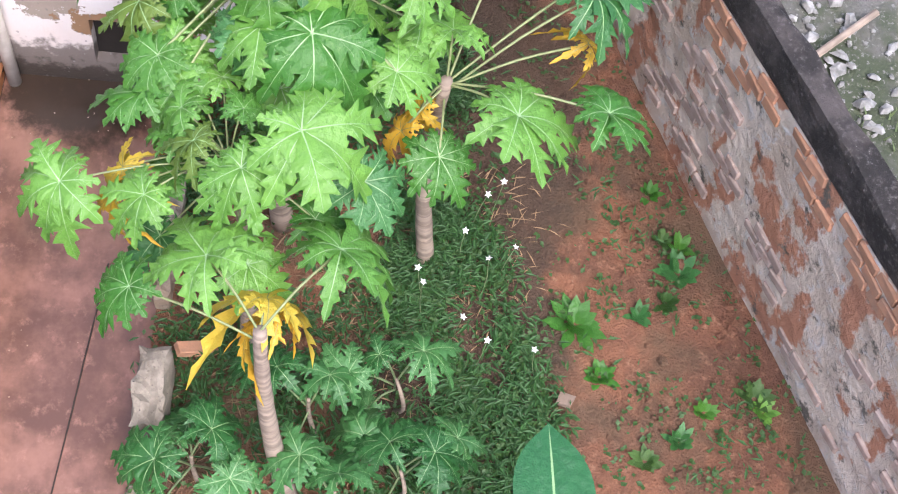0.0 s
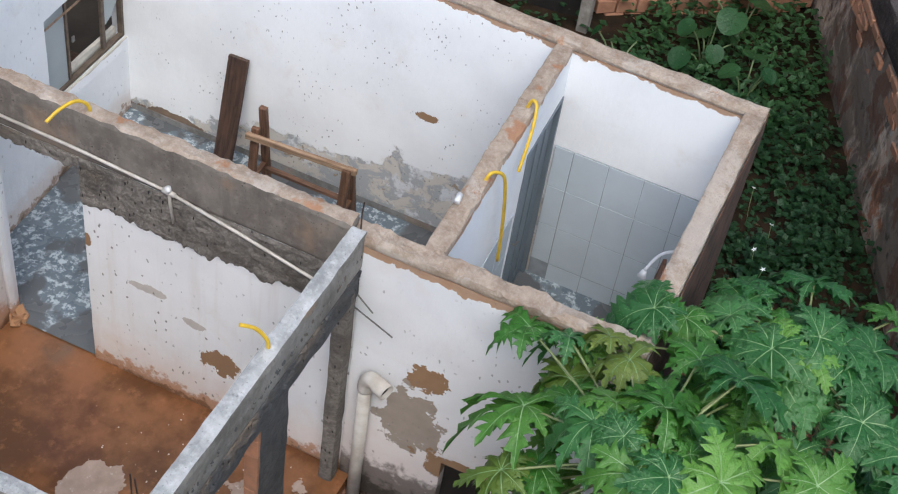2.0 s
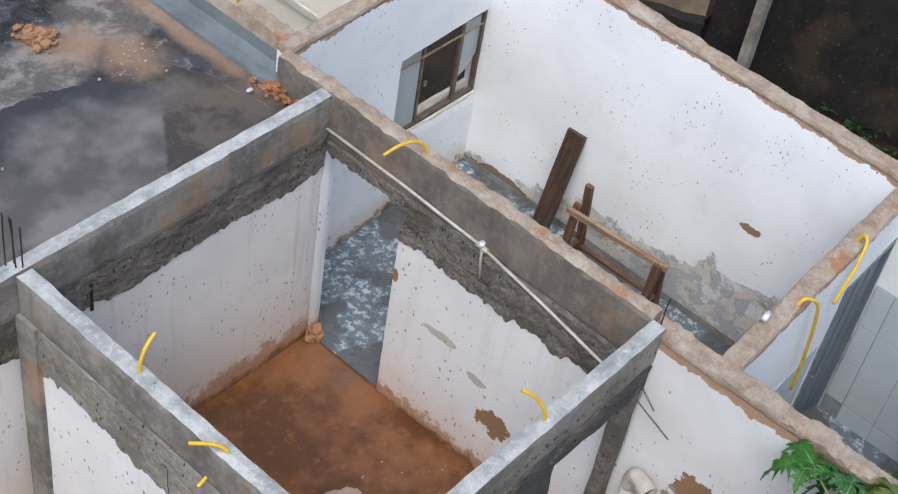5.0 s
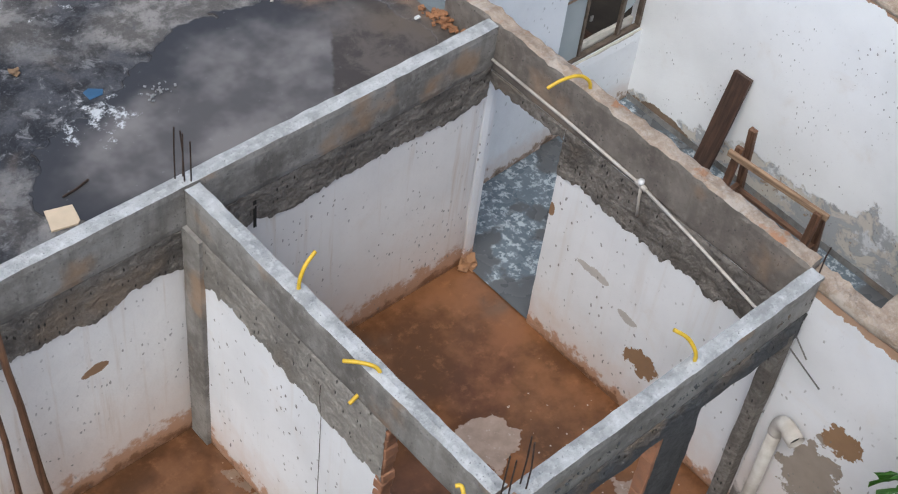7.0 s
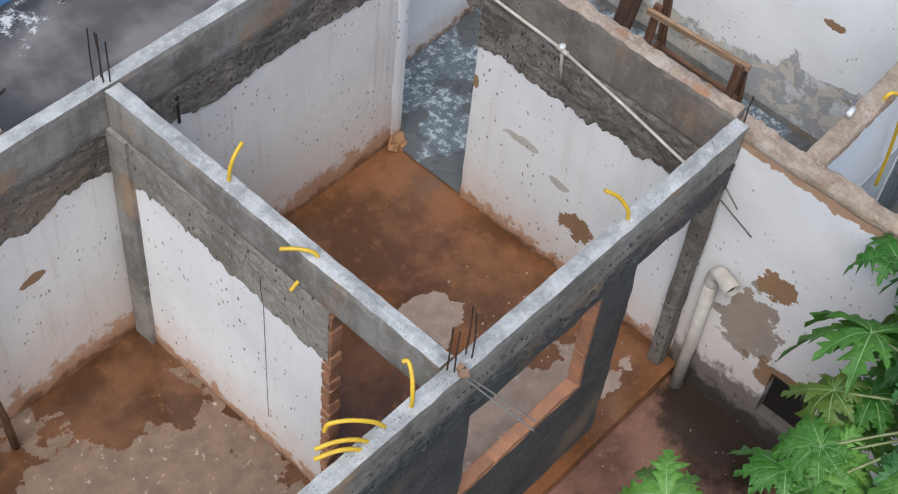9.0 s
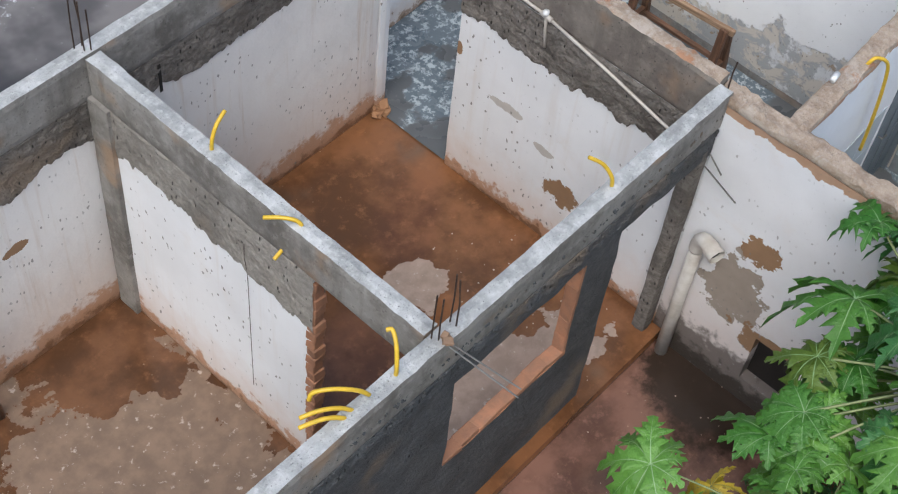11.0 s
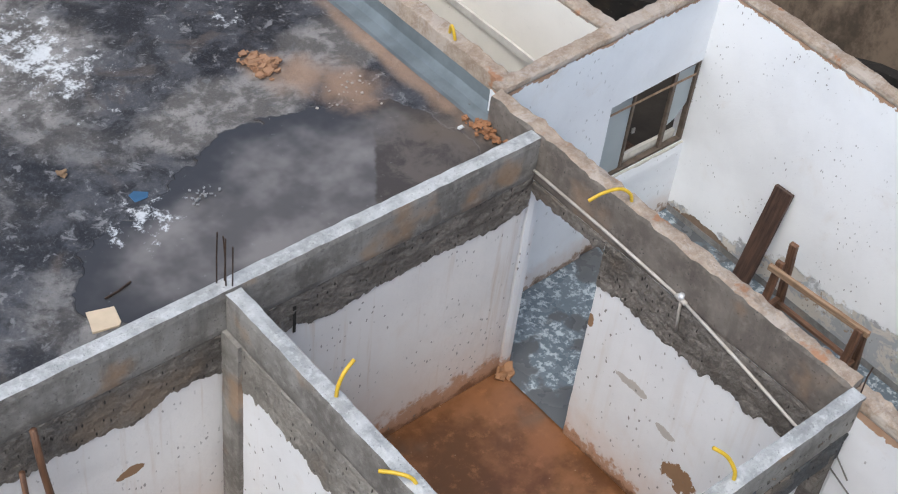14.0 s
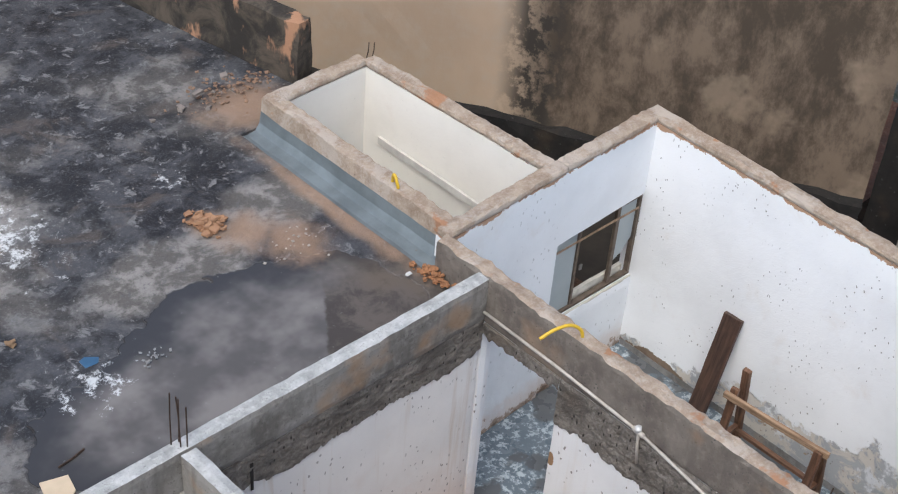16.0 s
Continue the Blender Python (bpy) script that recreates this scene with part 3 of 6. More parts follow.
def leaning_wall(name, a, b, thick, z0, za, zb, mats, label, head=0.07, left=True):
    """A wall from a to b, its inner face on the line and its body to the left of it; the head slopes from za to zb."""
    a, b = Vector((*a, 0)), Vector((*b, 0))
    d = b - a
    m = Matrix.Translation(a) @ Matrix.Rotation(math.atan2(d.y, d.x), 4, "Z")
    y0, y1 = (0, thick) if left else (-thick, 0)
    ob = box_group(name, [((0, y0, z0), (d.length, y1, za - head))], mats[:1] * 2, step=0.09, amount=0.004, soft=0.0, m=m)
    top = box_group("wall_head", [((-0.005, y0 - 0.008, za - head), (d.length + 0.005, y1 + 0.008, za))], [TOP, TOP], ob, "broken mortar and brick wall head", step=0.032, amount=0.008, top=0.012, m=m)
    for o in (ob, top):
        for v in o.data.vertices:
            f = min(1, max(0, (v.co - a).dot(d) / d.length_squared))
            v.co.z += (zb - za) * f * (1 if o is top or v.co.z > 1.5 else 0)
    return structure(ob, label, "wall")


wall_window = leaning_wall("wall_window_left", (4.28, 3.743), (2.84, 3.69), 0.14, -0.02, 2.70, 2.70, [WHITE_WINDOW], "white wall beside the old window", left=False)
wall_window_low = structure(box_group("wall_window_low", [((4.28, 3.755, -0.02), (5.52, 3.90, 0.89))], [WHITE_WINDOW] * 2, step=0.1, amount=0.004), "white wall below the old window", "wall")
wall_window_high = leaning_wall("wall_window_high", (5.54, 3.785), (4.28, 3.743), 0.14, 1.85, 2.70, 2.70, [WHITE_BATH], "white wall over the old window", left=False)
wall_far = leaning_wall("wall_far", (5.50, -2.04), (5.50, 3.93), 0.145, -0.02, 2.60, 2.70, [WHITE_BACK], "tall white wall with peeling grey plaster at its foot", left=False)
wall_partition = leaning_wall("wall_partition", (2.84, -0.53), (4.66, -0.475), 0.145, -0.02, 2.66, 2.63, [WHITE_BATH], "white partition wall of the bathroom")
wall_partition_head = leaning_wall("wall_partition_head", (4.66, -0.475), (5.50, -0.45), 0.145, 2.10, 2.63, 2.60, [WHITE_BATH], "white wall over the bathroom door")
wall_bath = leaning_wall("wall_bath", (2.84, -1.885), (5.50, -1.885), 0.15, -0.25, 2.62, 2.60, [WHITE_BATH], "outer wall of the bathroom", left=False)

# store room beyond the window wall
wall_store_west = leaning_wall("wall_store_west", (3.06, 6.05), (3.04, 3.83), 0.14, -0.02, 2.70, 2.70, [CREAM], "cream wall with exposed brick at its head", left=False)
wall_store_north = leaning_wall("wall_store_north", (4.06, 6.06), (2.92, 6.02), 0.14, -0.02, 2.70, 2.70, [CREAM], "cream wall of the store room", left=False)
wall_store_east = leaning_wall("wall_store_east", (4.12, 3.87), (4.03, 6.10), 0.14, -0.02, 2.70, 2.70, [CREAM], "cream wall of the store room", left=False)

# ---- floors ----
FLOOR = wet_floor("flooded_cement", level=0.16, light_spots=((1.66, 1.6, 0.42, 0.36), (1.45, 0.50, 1.45, 0.60)))
FLOOR_LEFT = wet_floor("half_wet_cement", (0.225, 0.153, 0.108), (0.120, 0.056, 0.027), level=0.44, light_spots=((-1.2, 1.6, 1.3, 1.0),))
floor = ground_sheet("floor", ((-0.06, -0.09), (2.75, -0.09), (2.75, 3.15), (-0.06, 3.15)), 0.0, 0.15, 0.004, 1.5, FLOOR, "cement floor flooded with muddy brown water", "floor")
floor_left = ground_sheet("floor_left", ((LEFT_END, 0.0), (-0.06, 0.0), (-0.06, 3.15), (LEFT_END, 3.15)), 0.003, 0.15, 0.004, 1.5, FLOOR_LEFT, "cement floor half covered with muddy water", "floor")
g = Nodes("speckled_tile_floor")
speck = g.step(g.noise(16, 6, 0.7), 0.50, 0.60)
col = g.mix(speck, (0.13, 0.16, 0.185), (0.42, 0.47, 0.50))
col = g.mix(g.step(g.noise(1.3, 5, 0.55), 0.50, 0.54), col, (0.10, 0.105, 0.11))
FLOOR_BACK = g.done(col, g.step(g.noise(3, 4), 0.4, 0.6, 0.12, 0.4), g.noise(30), 0.1)
floor_back = ground_sheet("floor_back", ((2.72, -2.0), (5.55, -2.0), (5.55, 3.80), (2.72, 3.80)), 0.02, 0.3, 0.002, 1.0, FLOOR_BACK, "wet blue-grey speckled floor", "floor")
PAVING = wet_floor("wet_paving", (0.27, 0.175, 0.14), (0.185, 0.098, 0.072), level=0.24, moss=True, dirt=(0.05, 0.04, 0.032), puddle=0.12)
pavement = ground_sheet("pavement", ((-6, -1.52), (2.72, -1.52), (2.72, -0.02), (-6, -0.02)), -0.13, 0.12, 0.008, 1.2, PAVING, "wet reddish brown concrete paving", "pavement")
structure(box_group("floor_edge", [((LEFT_END, -0.095, -0.16), (2.70, 0.0, -0.002))], [FLOOR, FLOOR], step=0.1, amount=0.004), "edge of the raised cement floor", "floor")
skin = structure(box_group("wall_bath_skin", [((2.70, -2.062, -0.25), (5.64, -2.037, 2.53))], [plain("damp_bare_brickwork", (0.12, 0.062, 0.040), 0.95, scale=6, bump=0.9, other=(0.030, 0.022, 0.017))] * 2, step=0.12, amount=0.008), "damp bare brick face of the bathroom wall", "wall")
skin_far = structure(box_group("wall_far_skin", [((5.647, -2.06, -0.25), (5.665, 3.93, 2.55))], [plain("damp_bare_brickwork_far", (0.19, 0.105, 0.065), 0.95, scale=6, bump=0.9, other=(0.07, 0.05, 0.038))] * 2, step=0.2, amount=0.004), "damp bare brick face of the house", "wall")
# thin black box laid on the wall, for the shade inside a cut chase
structure(box_group("wall_chase", [((0.43, 3.098, 1.93), (0.475, 3.113, 2.22))], [plain("chase_shade", (0.02, 0.018, 0.016), 0.95)] * 2, step=0.05, amount=0.006), "black strip for the shade in a mortar chase", "wall")

# ---- ground, garden and boundary walls ----
g = Nodes("red_soil")
n1, n2 = g.noise(2.0, 6, 0.6), g.noise(13, 6, 0.65)
col = g.mix(g.step(n1, 0.35, 0.65), (0.215, 0.094, 0.050), (0.125, 0.057, 0.033))
col = g.mix(g.step(n2, 0.52, 0.72, 0, 0.7), col, (0.30, 0.165, 0.10))
col = g.mix(g.step(g.noise(1.1, 4, 0.5, g.scaled(1, 1, 1, (3, 6, 0))), 0.5, 0.66, 0, 0.75), col, (0.085, 0.060, 0.035))
# dark patches: leaf litter, and the trees' shade put into the soil's colour
litter_shade = g.calc("ADD", g.calc("MAXIMUM", g.spot(2.9, -4.0, 0, 1.7, 1.3, 9), g.spot(0.9, -3.7, 0, 1.8, 1.15, 9)), g.calc("MULTIPLY", g.calc("SUBTRACT", n1, 0.5), 1.4))
col = g.mix(g.step(litter_shade, 0.12, 0.5, 0, 0.85), col, (0.060, 0.040, 0.026))
SOIL = g.done(col, 0.95, g.calc("ADD", n2, g.noise(50, 4)), 0.9, 0.03)
g = Nodes("gravel_yard_ground")
col = g.mix(g.step(g.noise(1.2, 5, 0.6), 0.42, 0.6), (0.125, 0.118, 0.108), (0.050, 0.062, 0.034))
col = g.mix(g.step(g.noise(25, 5, 0.6), 0.55, 0.7), col, (0.20, 0.195, 0.18))
YARD = g.done(col, 0.95, g.noise(30, 5), 0.9, 0.03)
ground = ground_sheet("ground", ((-60, -60), (60, -60), (60, 60), (-60, 60)), -0.34, 3.0, 0.02, 0.4, YARD, "grey gravelly ground with thin grass", "ground")
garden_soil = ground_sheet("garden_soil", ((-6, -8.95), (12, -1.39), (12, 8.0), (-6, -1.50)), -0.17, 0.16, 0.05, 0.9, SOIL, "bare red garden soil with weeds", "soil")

# low broken kerb between paving and garden
KERB = concrete("mossy_concrete", (0.30, 0.26, 0.21), (0.17, 0.145, 0.115), rust=0.4)
kerb = structure(box_group("kerb", [((0.75, -1.62, -0.30), (2.70, -1.50, 0.02)), ((-6, -1.60, -0.30), (-0.6, -1.50, -0.06))], [KERB, KERB], step=0.07, amount=0.02, top=0.02), "low broken concrete kerb", "kerb")
post_stump = tagged(box_group("concrete_stump", [((-0.32, -1.73, -0.25), (0.27, -1.52, 0.33))], [KERB, KERB], step=0.06, amount=0.03, top=0.03), "short broken concrete block at the garden edge", "concrete block")

# the boundary wall of the garden
GA, GB = Vector((-3.2, -7.77, 0)), Vector((12.0, -1.385, 0))
gd = (GB - GA).normalized()
gm = Matrix.Translation(GA) @ Matrix.Rotation(math.atan2(gd.y, gd.x), 4, "Z")
# the wall steps down with the land
FALL = -0.060
gm = gm @ Matrix(((1, 0, 0, 0), (0, 1, 0, 0), (FALL, 0, 1, 0), (0, 0, 0, 1)))
glen = (GB - GA).length
g = Nodes("old_rendered_brick_wall")
n1, n2 = g.noise(1.5, 6, 0.62), g.noise(8, 6, 0.68, warp=0.4)
col = g.mix(g.step(n1, 0.38, 0.62), (0.66, 0.57, 0.48), (0.52, 0.42, 0.33))
col = g.mix(g.step(n2, 0.53, 0.64), col, (0.58, 0.54, 0.50))
col = g.mix(g.step(g.noise(2.6, 6, 0.65, g.scaled(1, 1, 0.7, (2, 5, 8))), 0.51, 0.57), col, (0.42, 0.20, 0.12))
col = g.mix(g.step(g.noise(4.0, 6, 0.7, g.scaled(1, 1, 1, (8, 1, 3))), 0.57, 0.66), col, (0.12, 0.105, 0.085))
# dark blotches cover more of the wall from x 1.5 to 7
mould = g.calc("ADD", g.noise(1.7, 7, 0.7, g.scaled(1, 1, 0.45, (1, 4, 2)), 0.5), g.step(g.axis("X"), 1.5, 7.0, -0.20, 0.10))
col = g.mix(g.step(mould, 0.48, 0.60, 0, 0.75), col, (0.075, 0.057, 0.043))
GARDEN_WALL = g.done(col, 0.95, g.calc("ADD", n2, n1), 1.0, 0.05)
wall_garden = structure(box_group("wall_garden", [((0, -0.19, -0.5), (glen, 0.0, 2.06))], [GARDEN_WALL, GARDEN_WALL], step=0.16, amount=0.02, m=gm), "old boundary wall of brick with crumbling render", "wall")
g = Nodes("black_mould_concrete")
n1, n2 = g.noise(3.0, 6, 0.65), g.noise(24, 6, 0.72)
col = g.mix(g.step(n1, 0.38, 0.64), (0.018, 0.015, 0.013), (0.075, 0.062, 0.056))
col = g.mix(g.step(n2, 0.52, 0.70, 0, 0.7), col, (0.13, 0.115, 0.110))
col = g.mix(g.step(g.noise(48, 4, 0.7), 0.66, 0.74, 0, 0.8), col, (0.34, 0.32, 0.31))
COPING = g.done(col, 0.9, g.calc("ADD", n1, n2), 0.9, 0.03)
coping = structure(box_group("wall_coping", [((0, -0.195, 2.06), (glen, 0.006, 2.40))], [COPING, COPING], step=0.06, amount=0.018, top=0.03, m=gm), "black moulded concrete coping", "wall")

# the neighbour's wall behind the house
g = Nodes("tan_render_with_mould")
z, y = g.axis("Z"), g.axis("Y")
n1, n2 = g.noise(0.8, 6, 0.65), g.noise(4, 7, 0.7)
col = g.mix(g.step(g.noise(0.6, 4), 0.35, 0.65), (0.47, 0.355, 0.255), (0.40, 0.30, 0.215))
col = g.mix(g.step(n2, 0.4, 0.75, 0, 0.5), col, (0.42, 0.36, 0.29))
edge = g.calc("ADD", y, g.calc("MULTIPLY", g.calc("SUBTRACT", n2, 0.5), 1.2))
smear = g.mix(g.step(g.noise(1.6, 8, 0.74, g.scaled(1, 1, 0.55), 0.1), 0.40, 0.62), (0.070, 0.052, 0.036), (0.195, 0.145, 0.103))
smear = g.mix(g.step(g.noise(0.9, 5, 0.6, g.scaled(1, 1, 1, (4, 2, 6))), 0.54, 0.66, 0, 0.7), smear, (0.30, 0.23, 0.165))
smear = g.mix(g.step(g.calc("ADD", g.noise(1.3, 6, 0.66, g.scaled(1, 1, 1, (2, 7, 1))), g.step(z, 1.5, 4.5, -0.12, 0.10)), 0.52, 0.62, 0, 0.8), smear, (0.050, 0.038, 0.024))
col = g.mix(g.step(edge, 7.0, 6.5), col, smear)
streak = g.calc("MULTIPLY", g.step(g.calc("ABSOLUTE", g.calc("SUBTRACT", y, 6.75)), 0.45, 0.1), g.step(n2, 0.40, 0.55))
col = g.mix(streak, col, (0.040, 0.033, 0.026))
TAN = g.done(col, 0.92, n2, 0.4, 0.02)
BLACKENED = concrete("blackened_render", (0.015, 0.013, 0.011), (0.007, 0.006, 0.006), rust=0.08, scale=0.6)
TA, TB = Vector((2.2, 16.3, 0)), Vector((9.05, 3.35, 0))


def far_box(name, a, b, lo, hi, mats, label, step=0.3, top=0.0):
    d = b - a
    m = Matrix.Translation(a) @ Matrix.Rotation(math.atan2(d.y, d.x), 4, "Z")
    return structure(box_group(name, [((0, lo[0], lo[1]), (d.length, hi[0], hi[1]))], mats, step=step, amount=0.012, top=top, m=m), label, "wall")


wall_neighbour = far_box("wall_neighbour", TA, TB, (0.0, -0.5), (0.3, 7.5), [TAN, TAN], "tall tan rendered wall blotched with black mould")
plinth = far_box("wall_plinth", TA, TB, (-0.16, -0.5), (-0.01, 0.42), [BLACKENED, BLACKENED], "blackened low wall at the foot of a tall wall", 0.15, 0.03)
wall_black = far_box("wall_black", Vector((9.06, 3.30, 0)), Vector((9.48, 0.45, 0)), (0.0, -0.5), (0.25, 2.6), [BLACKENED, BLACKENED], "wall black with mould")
wall_brick_far = far_box("wall_brick_far", Vector((9.62, 0.42, 0)), Vector((11.15, -1.70, 0)), (0.03, -0.5), (0.25, 2.2), [KERB, KERB], "unrendered wall of large clay bricks")
far_box("wall_neighbour_upper", Vector((9.05, 3.34, 0)), Vector((9.48, 0.45, 0)), (0.02, 2.6), (0.30, 7.5), [TAN, TAN], "tan rendered wall above the black wall")
for x, y, top in ((8.88, 2.70, 1.25), (9.22, 0.42, 1.6)):
    tagged(box_group("concrete_post", [((x, y - 0.07, -0.4), (x + 0.13, y + 0.07, top))], [concrete("post_concrete", (0.33, 0.31, 0.28), (0.20, 0.18, 0.16))] * 2, step=0.1, amount=0.01),
           "weathered grey concrete post against a dark wall", "post", "concrete posts")

# ---- the roof slab with its gutter ----
g = Nodes("stained_roof_slab")
n1, n2, n3 = g.noise(0.55, 6, 0.6, warp=0.3), g.noise(3.2, 8, 0.7, warp=0.3), g.noise(16, 6, 0.7)
n4 = g.noise(7.5, 8, 0.72, g.scaled(1, 1, 1, (2, 9, 4)), 0.5)
dark = g.mix(g.step(n2, 0.42, 0.60), (0.013, 0.014, 0.018), (0.058, 0.060, 0.068))
dark = g.mix(g.step(n4, 0.55, 0.64, 0, 0.85), dark, (0.20, 0.20, 0.205))
dark = g.mix(g.step(g.noise(1.9, 6, 0.62, g.scaled(1, 1, 1, (7, 3, 1)), 0.8), 0.56, 0.66, 0, 0.6), dark, (0.085, 0.068, 0.058))
light = g.mix(g.step(n2, 0.44, 0.58), (0.10, 0.093, 0.087), (0.245, 0.232, 0.22))
light = g.mix(g.step(n4, 0.56, 0.64, 0, 0.7), light, (0.10, 0.10, 0.105))
sand = g.calc("MAXIMUM", g.calc("MAXIMUM", g.spot(1.25, 5.0, 2.4, 0.95, 0.50, 9), g.spot(2.2, 5.2, 2.4, 0.65, 0.5, 9)), 0.0)
soot = g.calc("MAXIMUM", g.spot(0.60, 5.6, 2.4, 0.6, 0.8, 9), 0.0)
zone = g.calc("ADD", n1, g.calc("SUBTRACT", g.calc("MULTIPLY", sand, 0.38), g.calc("MULTIPLY", soot, 0.22)))
col = g.mix(g.step(g.calc("ADD", zone, g.calc("MULTIPLY", g.calc("SUBTRACT", n3, 0.5), 0.10)), 0.50, 0.66), dark, light)
# grain, and old damp marks
col = g.mix(g.step(g.noise(42, 5, 0.75), 0.52, 0.74, 0, 0.35), col, (0.25, 0.25, 0.25))
col = g.mix(g.step(g.noise(30, 5, 0.75, g.scaled(1, 1, 1, (4, 2, 1))), 0.54, 0.70, 0, 0.6), col, (0.022, 0.022, 0.025))
# standing water; its paler middle puts the sky's reflection into the colour
px = g.calc("ADD", g.calc("MAXIMUM", g.spot(1.25, 3.75, 2.4, 1.6, 1.22, 9), g.spot(0.35, 3.8, 2.4, 1.5, 0.75, 9)), g.calc("MULTIPLY", g.calc("SUBTRACT", g.noise(2.3, 3), 0.5), 0.55))
pool = g.step(px, 0.20, 0.23)
col = g.mix(pool, col, g.mix(g.step(px, 0.26, 0.62), (0.046, 0.045, 0.047), g.mix(g.step(g.noise(1.5, 4), 0.38, 0.62), (0.095, 0.088, 0.085), (0.20, 0.185, 0.178))))
waver = g.calc("MULTIPLY", g.calc("SUBTRACT", g.noise(5, 5), 0.5), 0.12)
damp = g.calc("MULTIPLY", g.step(g.calc("ADD", g.calc("SUBTRACT", g.calc("MULTIPLY", g.axis("X"), 0.81), g.calc("MULTIPLY", g.axis("Y"), 0.585)), waver), -0.87, -0.84), g.step(g.calc("ADD", g.axis("Y"), waver), 4.25, 3.85))
col = g.mix(damp, col, g.mix(g.step(n2, 0.4, 0.6), (0.062, 0.052, 0.044), (0.11, 0.092, 0.078)))
# lime spilt in heaps, dust of broken brick
lime = g.calc("ADD", g.calc("MAXIMUM", g.calc("MAXIMUM", g.calc("ADD", g.spot(0.24, 6.35, 2.4, 0.62, 1.2, 9), 0.18), g.spot(1.80, 5.97, 2.4, 0.26, 0.3, 9)), g.calc("SUBTRACT", g.spot(-0.05, 4.25, 2.4, 0.60, 0.48, 9), 0.02)), g.calc("MULTIPLY", g.calc("SUBTRACT", g.noise(8, 9, 0.80), 0.5), 5.0))
col = g.mix(g.step(lime, 0.75, 1.25, 0, 0.8), col, (0.68, 0.70, 0.71))
dust = g.calc("ADD", g.calc("MAXIMUM", g.calc("MAXIMUM", g.calc("MAXIMUM", g.spot(2.10, 4.70, 2.4, 0.42, 0.55, 9), g.spot(1.85, 5.0, 2.4, 0.40, 0.42, 9)), g.spot(1.70, 5.25, 2.4, 0.26, 0.28, 9)), g.calc("MAXIMUM", g.spot(3.0, 6.5, 2.4, 0.7, 0.55, 9), g.spot(2.6, 4.8, 2.4, 0.16, 1.9, 9))), g.calc("MULTIPLY", g.calc("SUBTRACT", g.noise(4, 6, 0.65), 0.5), 1.1))
col = g.mix(g.step(dust, 0.12, 0.85, 0, 0.8), col, g.mix(n3, (0.38, 0.25, 0.165), (0.24, 0.165, 0.12)))
col = g.mix(g.step(n3, 0.64, 0.76, 0, 0.3), col, (0.40, 0.40, 0.40))
rough = g.mix(pool, g.mix(g.step(n1, 0.4, 0.6), (0.45,) * 3, (0.8,) * 3), (0.10,) * 3)
SLAB = g.done(col, rough, g.calc("MULTIPLY", g.calc("SUBTRACT", 1.0, pool), g.calc("ADD", n3, n2)), 0.5, 0.02)
roof_slab = structure(box_group("roof_slab", [((-6.0, 3.235, 2.26), (2.66, 13.5, 2.40)), ((2.66, 6.15, 2.26), (3.75, 13.5, 2.40))], [SLAB, SLAB], step=0.25, amount=0.004, soft=0.0), "flat concrete roof slab with puddles and stains", "roof")
GUTTER = plain("gutter_sealant", (0.175, 0.205, 0.22), 0.35, vary=0.3, scale=3, bump=0.2, other=(0.115, 0.135, 0.145))
verts, faces = [], []
for k in range(29):
    yk = 3.24 + (6.14 - 3.24) * k / 28
    for x, z in ((2.665, 2.20), (2.665, 2.385), (2.72, 2.372), (2.82, 2.385), (2.868, 2.45), (2.880, 2.56), (2.892, 2.69), (2.932, 2.20)):
        p = Vector((min(x, 2.70 + (x - 2.70) * 0.3) if yk < 3.70 and x > 2.70 else x, yk, z))
        verts.append(p + wobble(p, 4.0, 0.008))
for k in range(28):
    for q in range(7):
        a = 8 * k + q
        faces.append([a, a + 8, a + 9, a + 1])
faces += [list(range(8))[::-1], [28 * 8 + q for q in range(8)]]
gutter = structure(link("gutter", verts, faces, [GUTTER, TOP], index=([0, 0, 0, 0, 0, 1, 0] * 28 + [0, 0])), "shallow blue-grey gutter along the roof slab", "gutter")
g = Nodes("mouldy_parapet")
n1 = g.noise(2.6, 7, 0.68, warp=0.5)
col = g.mix(g.step(n1, 0.40, 0.62), (0.030, 0.026, 0.022), (0.10, 0.08, 0.06))
col = g.mix(g.step(g.noise(1.7, 5, 0.6, g.scaled(1.4, 1.4, 0.6, (3, 1, 2))), 0.56, 0.62), col, (0.40, 0.22, 0.13))
PARAPET = g.done(col, 0.95, n1, 0.9, 0.03)
parapet = structure(box_group("parapet", [((3.55, 6.45, 2.30), (3.75, 13.5, 3.04))], [PARAPET, PARAPET], step=0.12, amount=0.02, top=0.03, m=Matrix.Translation((3.5, 6.5, 0)) @ Matrix.Rotation(radians(10), 4, "Z") @ Matrix.Translation((-3.5, -6.5, 0))), "crumbling mouldy parapet with bare brick", "wall")
# soil with leaf mould; the shade behind the house is in its dark colour
shaded_soil = ground_sheet("shaded_soil", ((5.68, -4.04), (11.7, -1.52), (10.4, 3.6), (5.68, 3.9)), -0.08, 0.2, 0.05, 0.9, plain("shade_dark_leaf_mould", (0.012, 0.009, 0.006), 1.0, vary=0.5, scale=5, bump=0.9, other=(0.034, 0.021, 0.013), spec=0.1), "soil with leaf mould behind the house, darkened for its shade", "soil")

# ---- fittings and loose things ----
YELLOW = plain("yellow_conduit_plastic", (0.72, 0.47, 0.035), 0.4, vary=0.2, scale=20)
